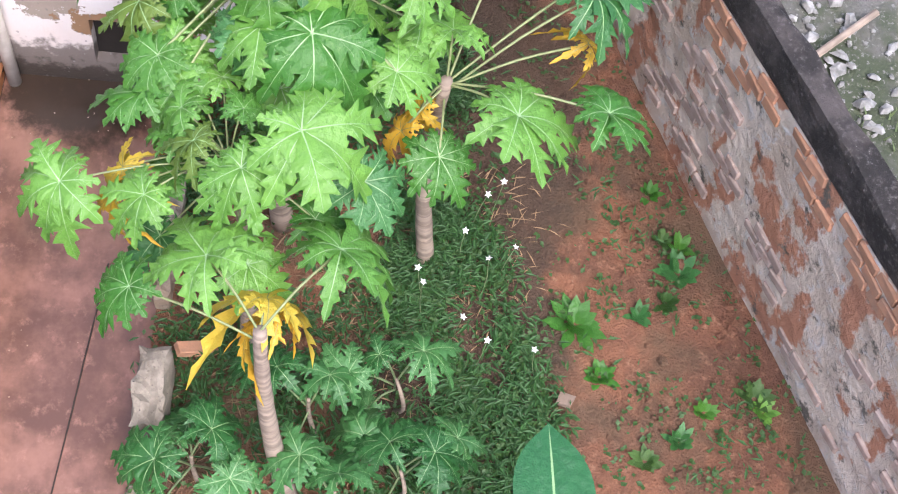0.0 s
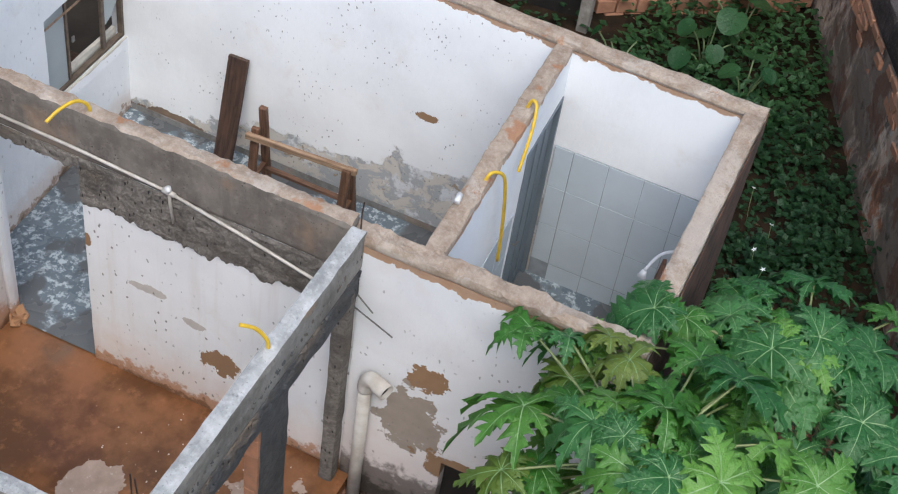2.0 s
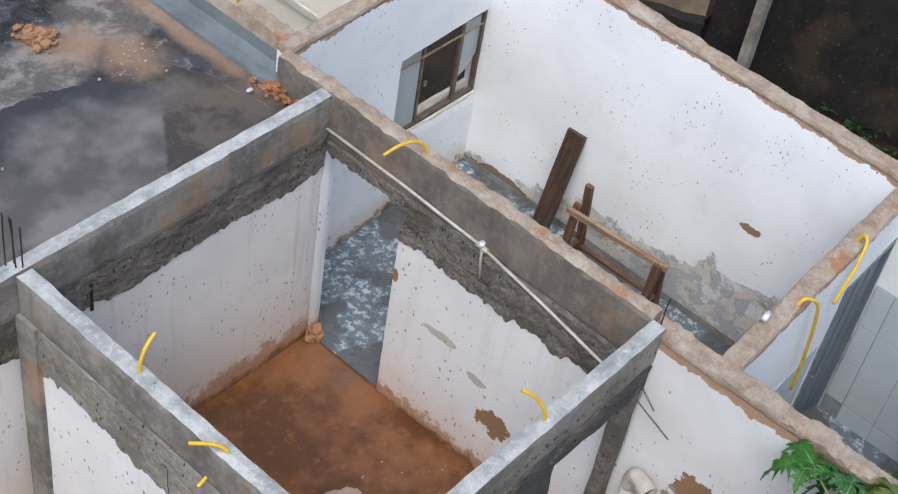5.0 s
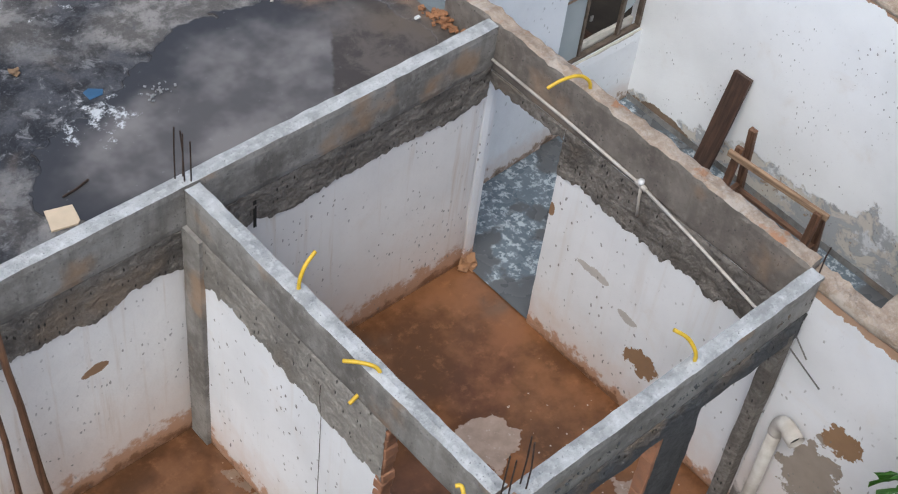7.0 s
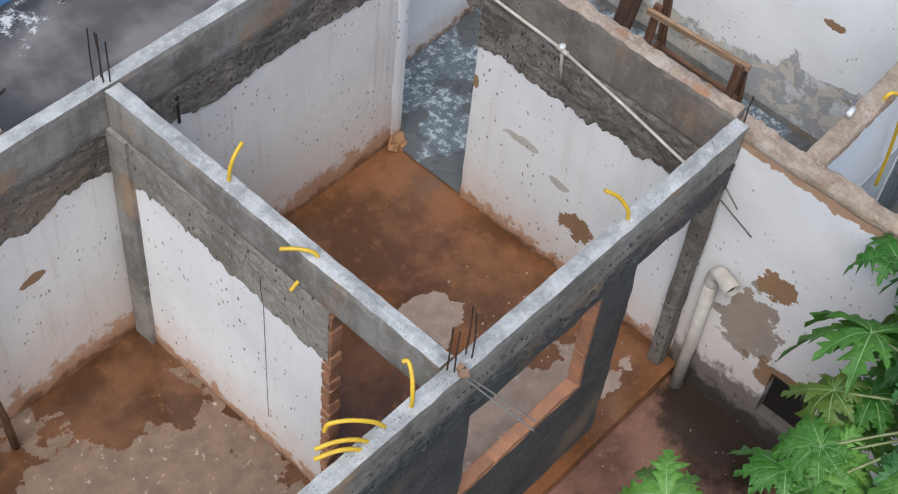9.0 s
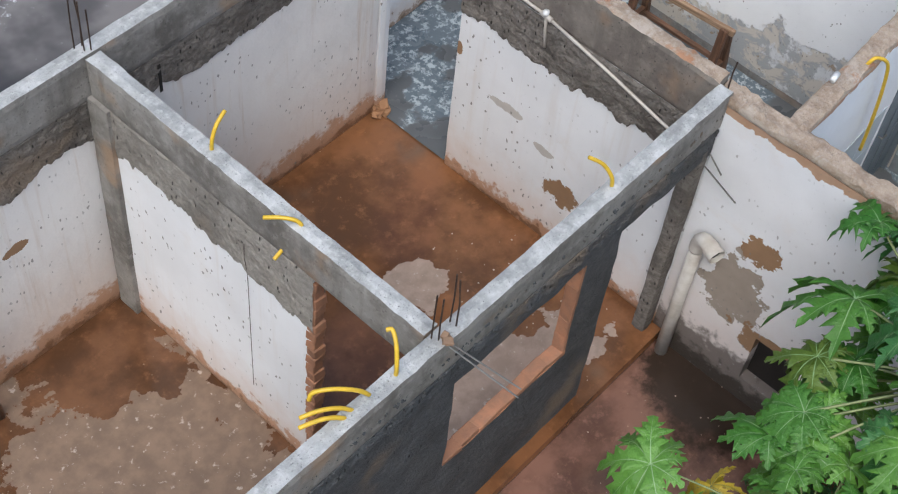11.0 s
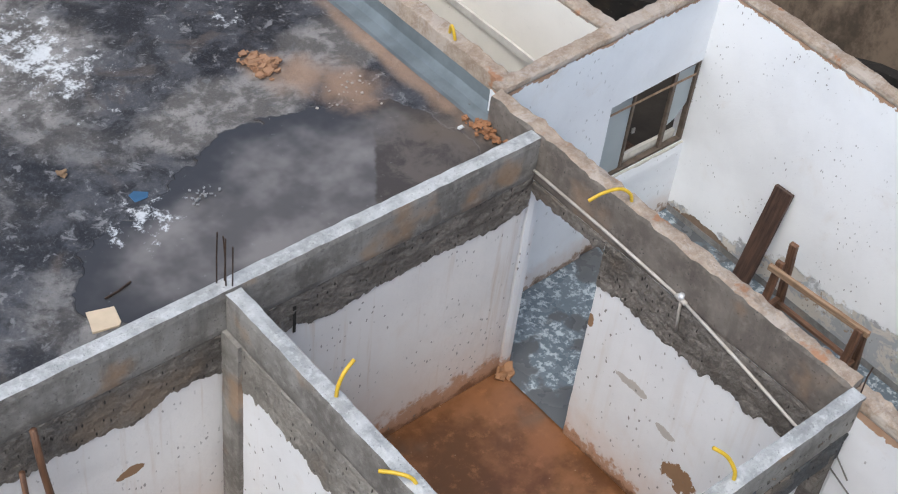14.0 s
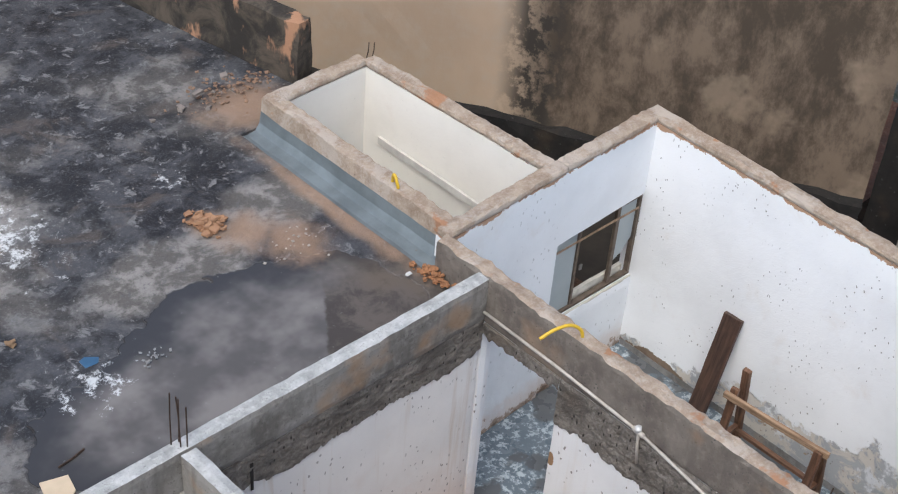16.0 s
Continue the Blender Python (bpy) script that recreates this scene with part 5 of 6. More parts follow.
structure(box_group("baseboard", [((5.476, -0.44, 0.0), (5.497, 3.75, 0.10))], [concrete("skirting_cement", (0.24, 0.235, 0.23), (0.15, 0.14, 0.13), rust=0.3)] * 2, step=0.12, amount=0.004), "grey cement skirting along the wall", "baseboard")


def mortar_drips(parent, x0, x1, y, z, count, seed):
    """Lumps of mortar squeezed out under a beam."""
    rr = random.Random(seed)
    verts, faces = [], []
    for k in range(count):
        x, s = rr.uniform(x0, x1), rr.choice((0.004, 0.006, 0.006, 0.009, 0.014))
        tall = s * rr.uniform(0.8, 2.4)
        c = Vector((x, y, z + rr.gauss(0, 0.018)))
        b = len(verts)
        for ring, (w, dz) in enumerate(((0.55, 0.5), (1.0, 0.1), (0.7, -0.5))):
            for q in range(6):
                a = math.pi * q / 5
                verts.append(c + Vector((math.cos(a) * s * w, -math.sin(a) * s * w * rr.uniform(0.7, 1.1), dz * tall)))
        verts.append(c + Vector((0, -s * 0.2, -tall)))
        for ring in range(2):
            for q in range(5):
                i = b + ring * 6 + q
                faces.append([i, i + 6, i + 7, i + 1])
        faces += [[b + 12 + q, b + 18, b + 13 + q] for q in range(5)]
        faces.append([b + q for q in range(6)])
    link("mortar_drips", verts, faces, MORTAR_DARK, parent, "lumps of mortar squeezed out under the beam")


mortar_drips(beam_front, LEFT_END, 2.68, -0.010, 2.505, 240, 61)
mortar_drips(beam_front, LEFT_END, 2.68, -0.012, 2.368, 160, 62)

# ---- plants ----
LEAF = leaf_material("papaya_leaf", (0.047, 0.162, 0.022), (0.138, 0.305, 0.050), 0.32, (0.15, 0.28, 0.09))
LEAF_DEEP = leaf_material("papaya_leaf_deep", (0.028, 0.118, 0.028), (0.066, 0.195, 0.056), 0.32, (0.11, 0.23, 0.10))
# weed green with the shade behind the house put into the colour
LEAF_SHADE = leaf_material("shade_darkened_weed", (0.012, 0.046, 0.013), (0.026, 0.080, 0.022), 0.5, (0.03, 0.07, 0.03))
LEAF_OLIVE = leaf_material("papaya_leaf_ageing", (0.100, 0.165, 0.026), (0.150, 0.200, 0.036))
LEAF_YELLOW = leaf_material("papaya_leaf_yellow", (0.62, 0.36, 0.030), (0.52, 0.40, 0.050))
VEIN = plain("pale_leaf_vein", (0.24, 0.39, 0.17), 0.5, vary=0.15)
STALK = plain("pale_petiole", (0.24, 0.28, 0.12), 0.5, vary=0.3, scale=12)
STALK_DEEP = plain("green_petiole", (0.16, 0.22, 0.10), 0.5, vary=0.3, scale=12)
g = Nodes("papaya_bark")
rings = g.noise(1.0, 4, 0.5, g.scaled(4, 4, 26))
BARK = g.done(g.mix(g.step(rings, 0.35, 0.65), (0.34, 0.27, 0.21), (0.20, 0.155, 0.12)), 0.85, rings, 0.7, 0.02)


def papaya_leaf(seed, mats, droop=0.35, lobes=9):
    """A palmate blade about 1 across, its stalk's end at the origin, tip towards +y: deep pointed lobes, each lobed again, folded along pale ribs."""
    rr = random.Random(seed)
    shift = Vector((seed * 3.1, seed * 1.7, 0))
    verts, faces, index = [], [], []
    half = (lobes - 1) / 2
    for i in range(lobes):
        k = (i - half) / half
        ang = k * radians(156) + rr.uniform(-0.12, 0.12)
        size = (0.58 - 0.24 * abs(k) ** 1.5) * rr.uniform(0.84, 1.10)
        wide = rr.uniform(0.90, 1.22)
        rise = rr.uniform(-0.05, 0.08)
        swerve = rr.uniform(-0.10, 0.10)
        roll = rr.uniform(-0.35, 0.35)
        sag = droop * rr.uniform(0.2, 1.9)
        ahead, side = Vector((math.sin(ang), math.cos(ang), 0)), Vector((math.cos(ang), -math.sin(ang), 0))
        j = [rr.uniform(-0.025, 0.025) for q in range(3)]
        points = [(0.0, 0.012, 0), (0.15, 0.075, 0), (0.31, 0.118, 0), (0.40 + j[0], 0.205, 0.08), (0.47, 0.105, 0.02), (0.53, 0.170, 0.05), (0.60 + j[1], 0.255, 0.10), (0.66, 0.095, 0.02), (0.76 + j[2], 0.165, 0.08), (0.81, 0.062, 0.01), (0.90, 0.070, 0.045), (1.0, 0.002, 0.0)]
        uneven = [[w * rr.uniform(0.72, 1.22) if q > 2 else w for q, (t, w, fwd) in enumerate(points)] for sgn in range(2)]
        rows = []
        for q in range(len(points) - 1):
            for m in range(2):
                rows.append((q, m / 2))
        rows.append((len(points) - 2, 1.0))
        base = len(verts)
        for q, m in rows:
            (t0, w0, f0), (t1, w1, f1) = points[q], points[q + 1]
            t, fwd = t0 + (t1 - t0) * m, f0 + (f1 - f0) * m
            mid = ahead * (t * size) + side * (swerve * t * t * size)
            mid.z = rise * t + 0.04 * math.sin(t * 3) - sag * (t * size) ** 2 * 1.7
            row = [mid]
            for n, sgn in enumerate((-1, 1)):
                full = (uneven[n][q] + (uneven[n][q + 1] - uneven[n][q]) * m) * wide * size * 1.22
                for u in (0.5, 1.0):
                    ww = full * u
                    p = mid + side * (sgn * ww) + ahead * (fwd * size * u)
                    # each side lobe is a shallow trough that hangs at its point
                    p.z += ww * (0.55 if u < 1 else 0.30) + sgn * roll * ww - 1.5 * ww * ww / max(size, 0.1)
                    p.z += noise.noise(p * 9 + shift) * 0.030 * min(1, t * 3)
                    row.append(p)
            verts += row
        for n in range(len(rows) - 1):
            a, b = base + 5 * n, base + 5 * n + 5
            faces += [[a, b, b + 1, a + 1], [a + 1, b + 1, b + 2, a + 2], [a, a + 3, b + 3, b], [a + 3, a + 4, b + 4, b + 3]]
            index += [0] * 4
        rib = len(verts)
        count = len(rows)
        for n in range(count):
            c = verts[base + 5 * n]
            h = 0.0044 * (1.1 - n / count)
            verts += [c + side * h + Vector((0, 0, 0.005)), c - side * h + Vector((0, 0, 0.005))]
        for n in range(count - 1):
            a = rib + 2 * n
            faces.append([a, a + 1, a + 3, a + 2])
            index.append(1)
        # side ribs into the larger points
        for s, e in ((8, 12), (13, 16)):
            for col in (1, 3):
                lift = Vector((0, 0, 0.005))
                a, b, c = verts[base + 5 * (s - 3)] + lift, verts[base + 5 * (e - 2) + col] + lift, verts[base + 5 * e + col + 1] + lift
                k0 = len(verts)
                w = ahead * 0.0016
                verts += [a + w, a - w, b - w, b + w, c]
                faces += [[k0, k0 + 1, k0 + 2, k0 + 3], [k0 + 3, k0 + 2, k0 + 4]]
                index += [1, 1]
    me = bpy.data.meshes.new("leaf")
    me.from_pydata([tuple(v) for v in verts], [], faces)
    for m in mats:
        me.materials.append(m)
    me.polygons.foreach_set("material_index", index)
    me.polygons.foreach_set("use_smooth", [True] * len(me.polygons))
    return me


GREEN = [papaya_leaf(s, (LEAF, VEIN), d) for s, d in ((1, 0.3), (2, 0.5), (3, 0.75), (4, 0.4), (5, 0.95), (15, 0.6), (16, 0.8))]
DEEP = [papaya_leaf(s, (LEAF_DEEP, VEIN), d) for s, d in ((6, 0.35), (7, 0.7), (8, 0.55), (17, 0.9))]
OLIVE = [papaya_leaf(s, (LEAF_OLIVE, VEIN), d) for s, d in ((9, 0.9), (10, 1.3))]
OLD = [papaya_leaf(s, (LEAF_YELLOW, STALK), d, 7) for s, d in ((11, 1.2), (12, 1.6))]


def papaya(base, apex, leaves, label, radius=0.06, size=0.70, extra=8, seed=1, kinds=(GREEN, GREEN, GREEN, DEEP, GREEN, GREEN, GREEN, OLIVE), reach=0.6, yellow=(), group="papaya trees", stalk=None):
    """A papaya: ringed stem, long stalks from its head, one broad blade at the end of each."""
    rr = random.Random(seed)
    base, apex = Vector(base), Vector(apex)
    tree = tagged(empty("papaya_tree", base), label, "papaya tree", group)
    bend = Vector((rr.uniform(-.08, .08), rr.uniform(-.08, .08), 0))
    n = 14
    pts = [base.lerp(apex, k / n) + bend * math.sin(math.pi * k / n) - base for k in range(n + 1)]
    v, f = tube(pts, [radius * (1.15 - 0.5 * k / n) * (1.0 + 0.05 * (k % 2)) for k in range(n + 1)], 12)
    link("trunk", v, f, BARK, tree, smooth=True)
    spots = [(Vector(p[:3]), None, p[3] if len(p) > 3 else 0) for p in leaves] + [(Vector(p), OLD, 0) for p in yellow]
    for k in range(extra):
        a = k * 2.4 + rr.uniform(-.3, .3)
        d = reach * rr.uniform(0.45, 1.0)
        spots.append((apex + Vector((math.cos(a) * d, math.sin(a) * d, rr.uniform(-0.80, -0.12))), None, 0))
    for k in range(extra // 2):
        a = k * 2.4 + 1.0
        d = rr.uniform(0.12, 0.34)
        spots.append((apex + Vector((math.cos(a) * d, math.sin(a) * d, rr.uniform(0.05, 0.25))), None, 0))
    for place, kind, across in spots:
        out = place - apex
        flat = Vector((out.x, out.y, 0))
        if flat.length < 0.05:
            flat = Vector((rr.uniform(-1, 1), rr.uniform(-1, 1), 0)) * 0.1
        me = rr.choice(kind or rr.choice(kinds))
        s = size * rr.uniform(0.95, 1.3) * (0.72 if kind else 0.94)
        if across:
            s = across * 1.03
        elif flat.length < 0.25:
            s *= 0.75
        heading = math.atan2(-flat.x, flat.y) + rr.uniform(-.35, .35)
        tilt = radians(-rr.uniform(8, 30)) if not kind else radians(-48)
        blade = new("leaf", me)
        blade.parent = tree
        blade.matrix_basis = Matrix.Translation(place - base) @ Matrix.Rotation(heading, 4, "Z") @ Matrix.Rotation(tilt, 4, "X") @ Matrix.Rotation(rr.uniform(-.25, .25), 4, "Y") @ Matrix.Scale(s, 4)
        start = apex - base + Vector((0, 0, rr.uniform(-0.22, 0.02)))
        end = place - base
        mid = start.lerp(end, 0.5) + Vector((0, 0, 0.06 if out.z > -0.3 else 0.02))
        v, f = tube(curve_points([start, mid, end - Vector((0, 0, 0.004))], 4), 0.0085 if size > 0.5 else 0.006, 6)
        link("petiole", v, f, stalk or STALK, tree, smooth=True)
    return tree


papaya((1.58, -2.36, -0.22), (1.70, -2.30, 2.95),
       [(1.55, -2.75, 3.2, 0.86), (1.97, -3.26, 3.0, 0.66), (1.12, -2.6, 2.9, 0.82), (1.17, -2.3, 2.85, 0.6), (1.81, -1.52, 2.8, 0.77), (1.67, -1.97, 3.1, 0.61), (1.89, -2.31, 3.2, 0.71), (2.41, -2.64, 3.1, 0.67), (2.09, -2.95, 3.05, 0.62),
        (2.5, -1.29, 2.7, 0.56), (1.67, -3.15, 2.75, 0.59), (1.6, -1.74, 2.6, 0.53), (2.35, -1.98, 2.95, 0.57), (2.05, -1.75, 2.75, 0.6), (2.51, -1.55, 2.75, 0.5), (2.6, -1.79, 2.8, 0.54), (2.62, -2.36, 2.9, 0.57), (2.57, -2.63, 2.9, 0.61), (2.09, -2.28, 3.05, 0.68)], "tall papaya tree with a dense light green crown", 0.075, 0.56, 30, 21, reach=0.95)
papaya((0.50, -2.20, -0.22), (0.62, -2.16, 2.35),
       [(0.37, -1.23, 2.3, 0.68), (0.3, -1.72, 2.35, 0.5), (0.38, -2.27, 2.6, 0.58), (1.04, -2.09, 2.5, 0.55), (1.29, -1.77, 2.5, 0.56), (0.95, -1.63, 2.4, 0.65), (0.69, -1.86, 2.4, 0.37), (0.53, -2.96, 2.3, 0.6), (0.56, -2.59, 2.75, 0.84)],
       "papaya tree leaning its leaves over the paving", 0.055, 0.5, 8, 22, yellow=((0.56, -1.55, 2.2), (0.40, -1.52, 2.15)))
papaya((1.33, -3.47, -0.22), (1.40, -3.42, 2.15), [(0.99, -3.41, 1.9, 0.57), (1.11, -3.86, 2.25, 0.84), (1.22, -4.43, 2.2, 0.68), (1.89, -4.29, 2.5, 0.87), (2.33, -4.54, 2.4, 0.68), (1.6, -3.43, 2.4, 0.6), (2.06, -3.67, 2.5, 0.73)],
       "papaya tree with broad leaves on long stalks", 0.06, 0.62, 0, 23, kinds=(GREEN, GREEN, DEEP, GREEN), yellow=((1.35, -3.28, 1.9), (1.19, -3.17, 1.85), (1.77, -4.31, 2.15)))
papaya((-0.63, -2.62, -0.22), (-0.38, -2.44, 2.10), [(-0.06, -2.12, 2.35, 0.83), (0.07, -2.86, 2.3, 0.84), (-0.14, -1.67, 2.05, 0.54)],
       "papaya tree with a pale ringed trunk and a yellowing leaf", 0.062, 0.82, 0, 24, kinds=(GREEN,), yellow=((-0.13, -2.45, 2.0), (-0.20, -2.52, 1.93), (-0.22, -2.40, 1.85)), reach=0.4)
papaya((3.46, -3.00, -0.22), (3.45, -2.95, 2.32), [(3.5, -3.0, 2.6, 0.63), (3.77, -3.38, 2.4, 0.65), (4.08, -2.84, 2.5, 0.62), (3.65, -2.46, 2.5, 0.64), (3.14, -2.74, 2.7, 0.65), (3.12, -3.45, 2.4, 0.67), (3.07, -3.78, 2.3, 0.79), (2.89, -4.02, 2.2, 0.83), (2.87, -2.59, 2.6, 0.64),
        (3.18, -1.9, 2.6, 0.58), (2.71, -1.7, 2.6, 0.53), (3.91, -3.77, 2.2, 0.63), (4.25, -3.45, 2.3, 0.64), (3.03, -1.95, 2.75, 0.54), (3.1, -2.16, 2.7, 0.54), (3.38, -2.41, 2.6, 0.54), (3.84, -2.54, 2.5, 0.54), (3.23, -2.78, 2.7, 0.54)],
       "papaya tree with blue-green leaves beside the bathroom wall", 0.06, 0.60, 32, 25, kinds=(DEEP, GREEN), reach=1.0)
for base, apex, spots, seed in (((0.12, -3.30, -0.2), (0.14, -3.28, 0.35), [(0.27, -3.45, 0.55, 0.62), (0.07, -2.95, 0.55, 0.5)], 31), ((-0.50, -3.35, -0.2), (-0.50, -3.35, 0.30), [(-0.40, -3.26, 0.55, 0.55), (-0.45, -3.56, 0.55, 0.55), (-0.32, -3.71, 0.5, 0.5)], 32),
                               ((-0.10, -2.75, -0.2), (-0.10, -2.70, 0.45), [(0.02, -2.83, 0.6, 0.58), (0.07, -2.34, 0.55, 0.5)], 33), ((-0.52, -1.98, -0.2), (-0.52, -1.96, 0.35), [(-0.63, -1.75, 0.55, 0.6), (-0.40, -2.09, 0.55, 0.55), (-0.71, -2.24, 0.5, 0.5)], 34),
                               ((-0.72, -2.92, -0.2), (-0.72, -2.92, 0.4), [(-0.66, -2.94, 0.6, 0.52)], 35)):
    papaya(base, apex, spots, "young papaya seedling with dark blue-green leaves", 0.018, 0.54, 2, seed, (DEEP,), 0.36, group="papaya seedlings", stalk=STALK_DEEP)

# banana plant: one broad leaf stands up towards the eye
banana = tagged(empty("banana_plant", (-1.75, -4.25, -0.2)), "banana plant with one broad dark green leaf", "banana plant")
v, f = tube([(0, 0, 0), (0.02, 0, 0.8), (0.10, 0.02, 1.5), (0.3, 0.04, 1.88)], [0.09, 0.075, 0.05, 0.018], 12)
link("stem", v, f, STALK_DEEP, banana, smooth=True)
verts, faces, index = [], [], []
for i in range(17):
    t = i / 16
    w = 0.24 * math.sin(math.pi * min(1, t * 0.92 + 0.06)) ** 0.45 * (1 - t ** 7) + 0.002
    c = Vector((0.28 + 0.86 * t, 0.04 + 0.05 * t, 1.88 + 0.02 * t - 0.10 * t * t))
    for u in (-1, -0.5, -0.03, 0.03, 0.5, 1):
        verts.append(c + Vector((0, u * w, 0.10 * abs(u) * w * 2 - 0.5 * (u * w) ** 2)))
for i in range(16):
    for k in range(5):
        a = i * 6 + k
        faces.append([a, a + 6, a + 7, a + 1])
        index.append(1 if k == 2 else 0)
link("leaf", verts, faces, [leaf_material("banana_leaf", (0.030, 0.135, 0.045), (0.035, 0.15, 0.05), 0.35), VEIN], banana, index=index, smooth=True)

# broad-leaved plants by the back wall
TARO = leaf_material("taro_leaf", (0.014, 0.062, 0.018), (0.028, 0.092, 0.028), 0.4, (0.05, 0.11, 0.05))


def heart_leaf():
    verts, faces = [Vector((0, 0, 0))], []
    n = 18
    for i in range(n):
        a = 2 * math.pi * i / n
        rad = 0.5 * (0.72 + 0.28 * math.cos(a)) * (1 + 0.14 * math.sin(a) ** 2) if abs(a - math.pi) > 0.2 else 0.16
        p = Vector((rad * math.sin(a) * 1.05, rad * math.cos(a) * 1.2, 0))
        p.z = 0.16 * abs(p.x) - 0.45 * p.y * p.y
        verts.append(p)
    for i in range(n):
        faces.append([0, 1 + (i + 1) % n, 1 + i])
    me = bpy.data.meshes.new("leaf")
    me.from_pydata([tuple(p) for p in verts], [], faces)
    me.materials.append(TARO)
    me.polygons.foreach_set("use_smooth", [True] * n)
    return me


HEART = heart_leaf()
r = random.Random(8)
for x, y, count, s in ((9.45, -0.95, 7, 0.30), (10.0, -1.15, 4, 0.40), (9.05, -1.50, 5, 0.27), (8.75, -0.15, 6, 0.22)):
    plant = tagged(empty("taro_plant", (x, y, -0.2)), "broad-leaved green plant against the back wall", "plant", "broad-leaved plants")
    for k in range(count):
        a, d, h = k * 2.4 + r.random(), r.uniform(0.12, 0.42), r.uniform(0.35, 0.75)
        end = Vector((math.cos(a) * d, math.sin(a) * d, h))
        v, f = tube(curve_points([(0, 0, 0), end * 0.5 + Vector((0, 0, 0.12)), end], 4), 0.010, 6)
        link("stalk", v, f, STALK_DEEP, plant, smooth=True)
        leaf = new("leaf", HEART)
        leaf.parent = plant
        leaf.matrix_basis = Matrix.Translation(end) @ Matrix.Rotation(a - math.pi / 2, 4, "Z") @ Matrix.Rotation(radians(-r.uniform(10, 45)), 4, "X") @ Matrix.Scale(s * r.uniform(0.8, 1.2), 4)

# ---- weeds, flowers, stones ----
WEED = leaf_material("weed_leaf", (0.040, 0.095, 0.022), (0.070, 0.140, 0.034))
GRASSY = leaf_material("grassy_weed", (0.022, 0.072, 0.020), (0.042, 0.115, 0.030))
DRY = plain("dry_stalks", (0.30, 0.20, 0.11), 0.9, vary=0.3, scale=30)


def wall_y(x):
    """The garden wall's foot."""
    return GA.y + (x - GA.x) * gd.y / gd.x


def soil_z(x, y):
    return -0.17 + noise.fractal(Vector((x, y, 3.0)) * 0.9, 1.0, 2.0, 4) * 0.05


def weed_carpet(name, count, region, size, mat, label, seed, height=0.12, narrow=0.35):
    rr = random.Random(seed)
    verts, faces = [], []
    made = 0
    while made < count:
        x, y, keep = region(rr)
        if rr.random() > keep or y < wall_y(x) + 0.06 or (x > 2.6 and y > -2.12 and x < 5.72):
            continue
        made += 1
        z = soil_z(x, y)
        lean = rr.uniform(0, 6.28)
        for b in range(rr.randint(4, 8)):
            a = rr.uniform(0, 6.28)
            s = size * rr.uniform(0.5, 1.4)
            o = Vector((x + rr.gauss(0, size), y + rr.gauss(0, size), z + rr.uniform(0.0, height)))
            d = Vector((math.cos(a), math.sin(a), rr.uniform(-0.25, 0.7))).normalized() * s
            q = Vector((-math.sin(a), math.cos(a), rr.uniform(-.3, .3))) * s * narrow
            k = len(verts)
            verts += [o, o + d * 0.45 + q, o + d - Vector((0, 0, 0.15 * s)), o + d * 0.45 - q]
            faces.append([k, k + 1, k + 2, k + 3])
    return tagged(link(name, verts, faces, mat), label, "weeds", kind="stuff")


def strip(rr):
    """Thick between the trees, thin on the bare strip beside the boundary wall."""
    x = rr.uniform(-1.6, 4.6)
    y = rr.uniform(wall_y(x), -1.55)
    f = (y - wall_y(x)) / (-1.55 - wall_y(x))
    patchy = noise.fractal(Vector((x * 1.1, y * 1.1, 2)), 1.0, 2.0, 3)
    return x, y, (0.95 if 0.40 < f < 0.64 else 0.35 if f >= 0.64 else 0.02) * (0.12 + 0.88 * (patchy > 0.02))


weed_carpet("weeds", 2400, strip, 0.042, WEED, "low green weeds over the garden soil", 41)
weed_carpet("weeds", 2800, strip, 0.085, GRASSY, "dark green grassy weeds between the trees", 42, 0.16, 0.11)
weed_carpet("weeds", 260, lambda rr: (rr.uniform(-1.4, 4.5), rr.uniform(-6.3, -3.0), 0.5), 0.045, WEED, "scattered weeds on the bare soil", 43, 0.05)
weed_carpet("dry_stalks", 260, lambda rr: (rr.uniform(-0.8, 2.2), rr.uniform(-4.2, -1.7), 1), 0.14, DRY, "dry brown stalks and litter on the soil", 44, 0.03, 0.03)
weed_carpet("dry_stalks", 240, lambda rr: (rr.uniform(6.2, 10.6), rr.uniform(-2.4, 0.6), 1), 0.20, DRY, "dry litter and fallen stalks behind the house", 48, 0.04, 0.03)
weed_carpet("weeds", 700, lambda rr: (rr.uniform(4.3, 9.6), rr.uniform(-4.8, -2.0), 0.7), 0.07, LEAF_SHADE, "sparse weeds beside the boundary wall, darkened for shade", 46, 0.15, 0.3)
weed_carpet("weeds", 420, lambda rr: (rr.uniform(8.6, 11.0), rr.uniform(-2.2, 0.0), 1), 0.10, LEAF_SHADE, "weeds along the end wall, darkened for shade", 49, 0.35, 0.3)
weed_carpet("weeds", 480, lambda rr: (rr.uniform(5.75, 9.3), rr.uniform(-2.6, 2.6), 1), 0.10, LEAF_SHADE, "weeds behind the house, darkened for shade", 45, 0.25, 0.3)


def bushes(rr):
    """Clumps with bare earth between them."""
    x, y = rr.uniform(5.75, 8.8), rr.uniform(-4.0, -1.3)
    return x, y, 0.95 if noise.fractal(Vector((x * 1.3, y * 1.3, 9)), 1.0, 2.0, 3) > 0.05 else 0.03


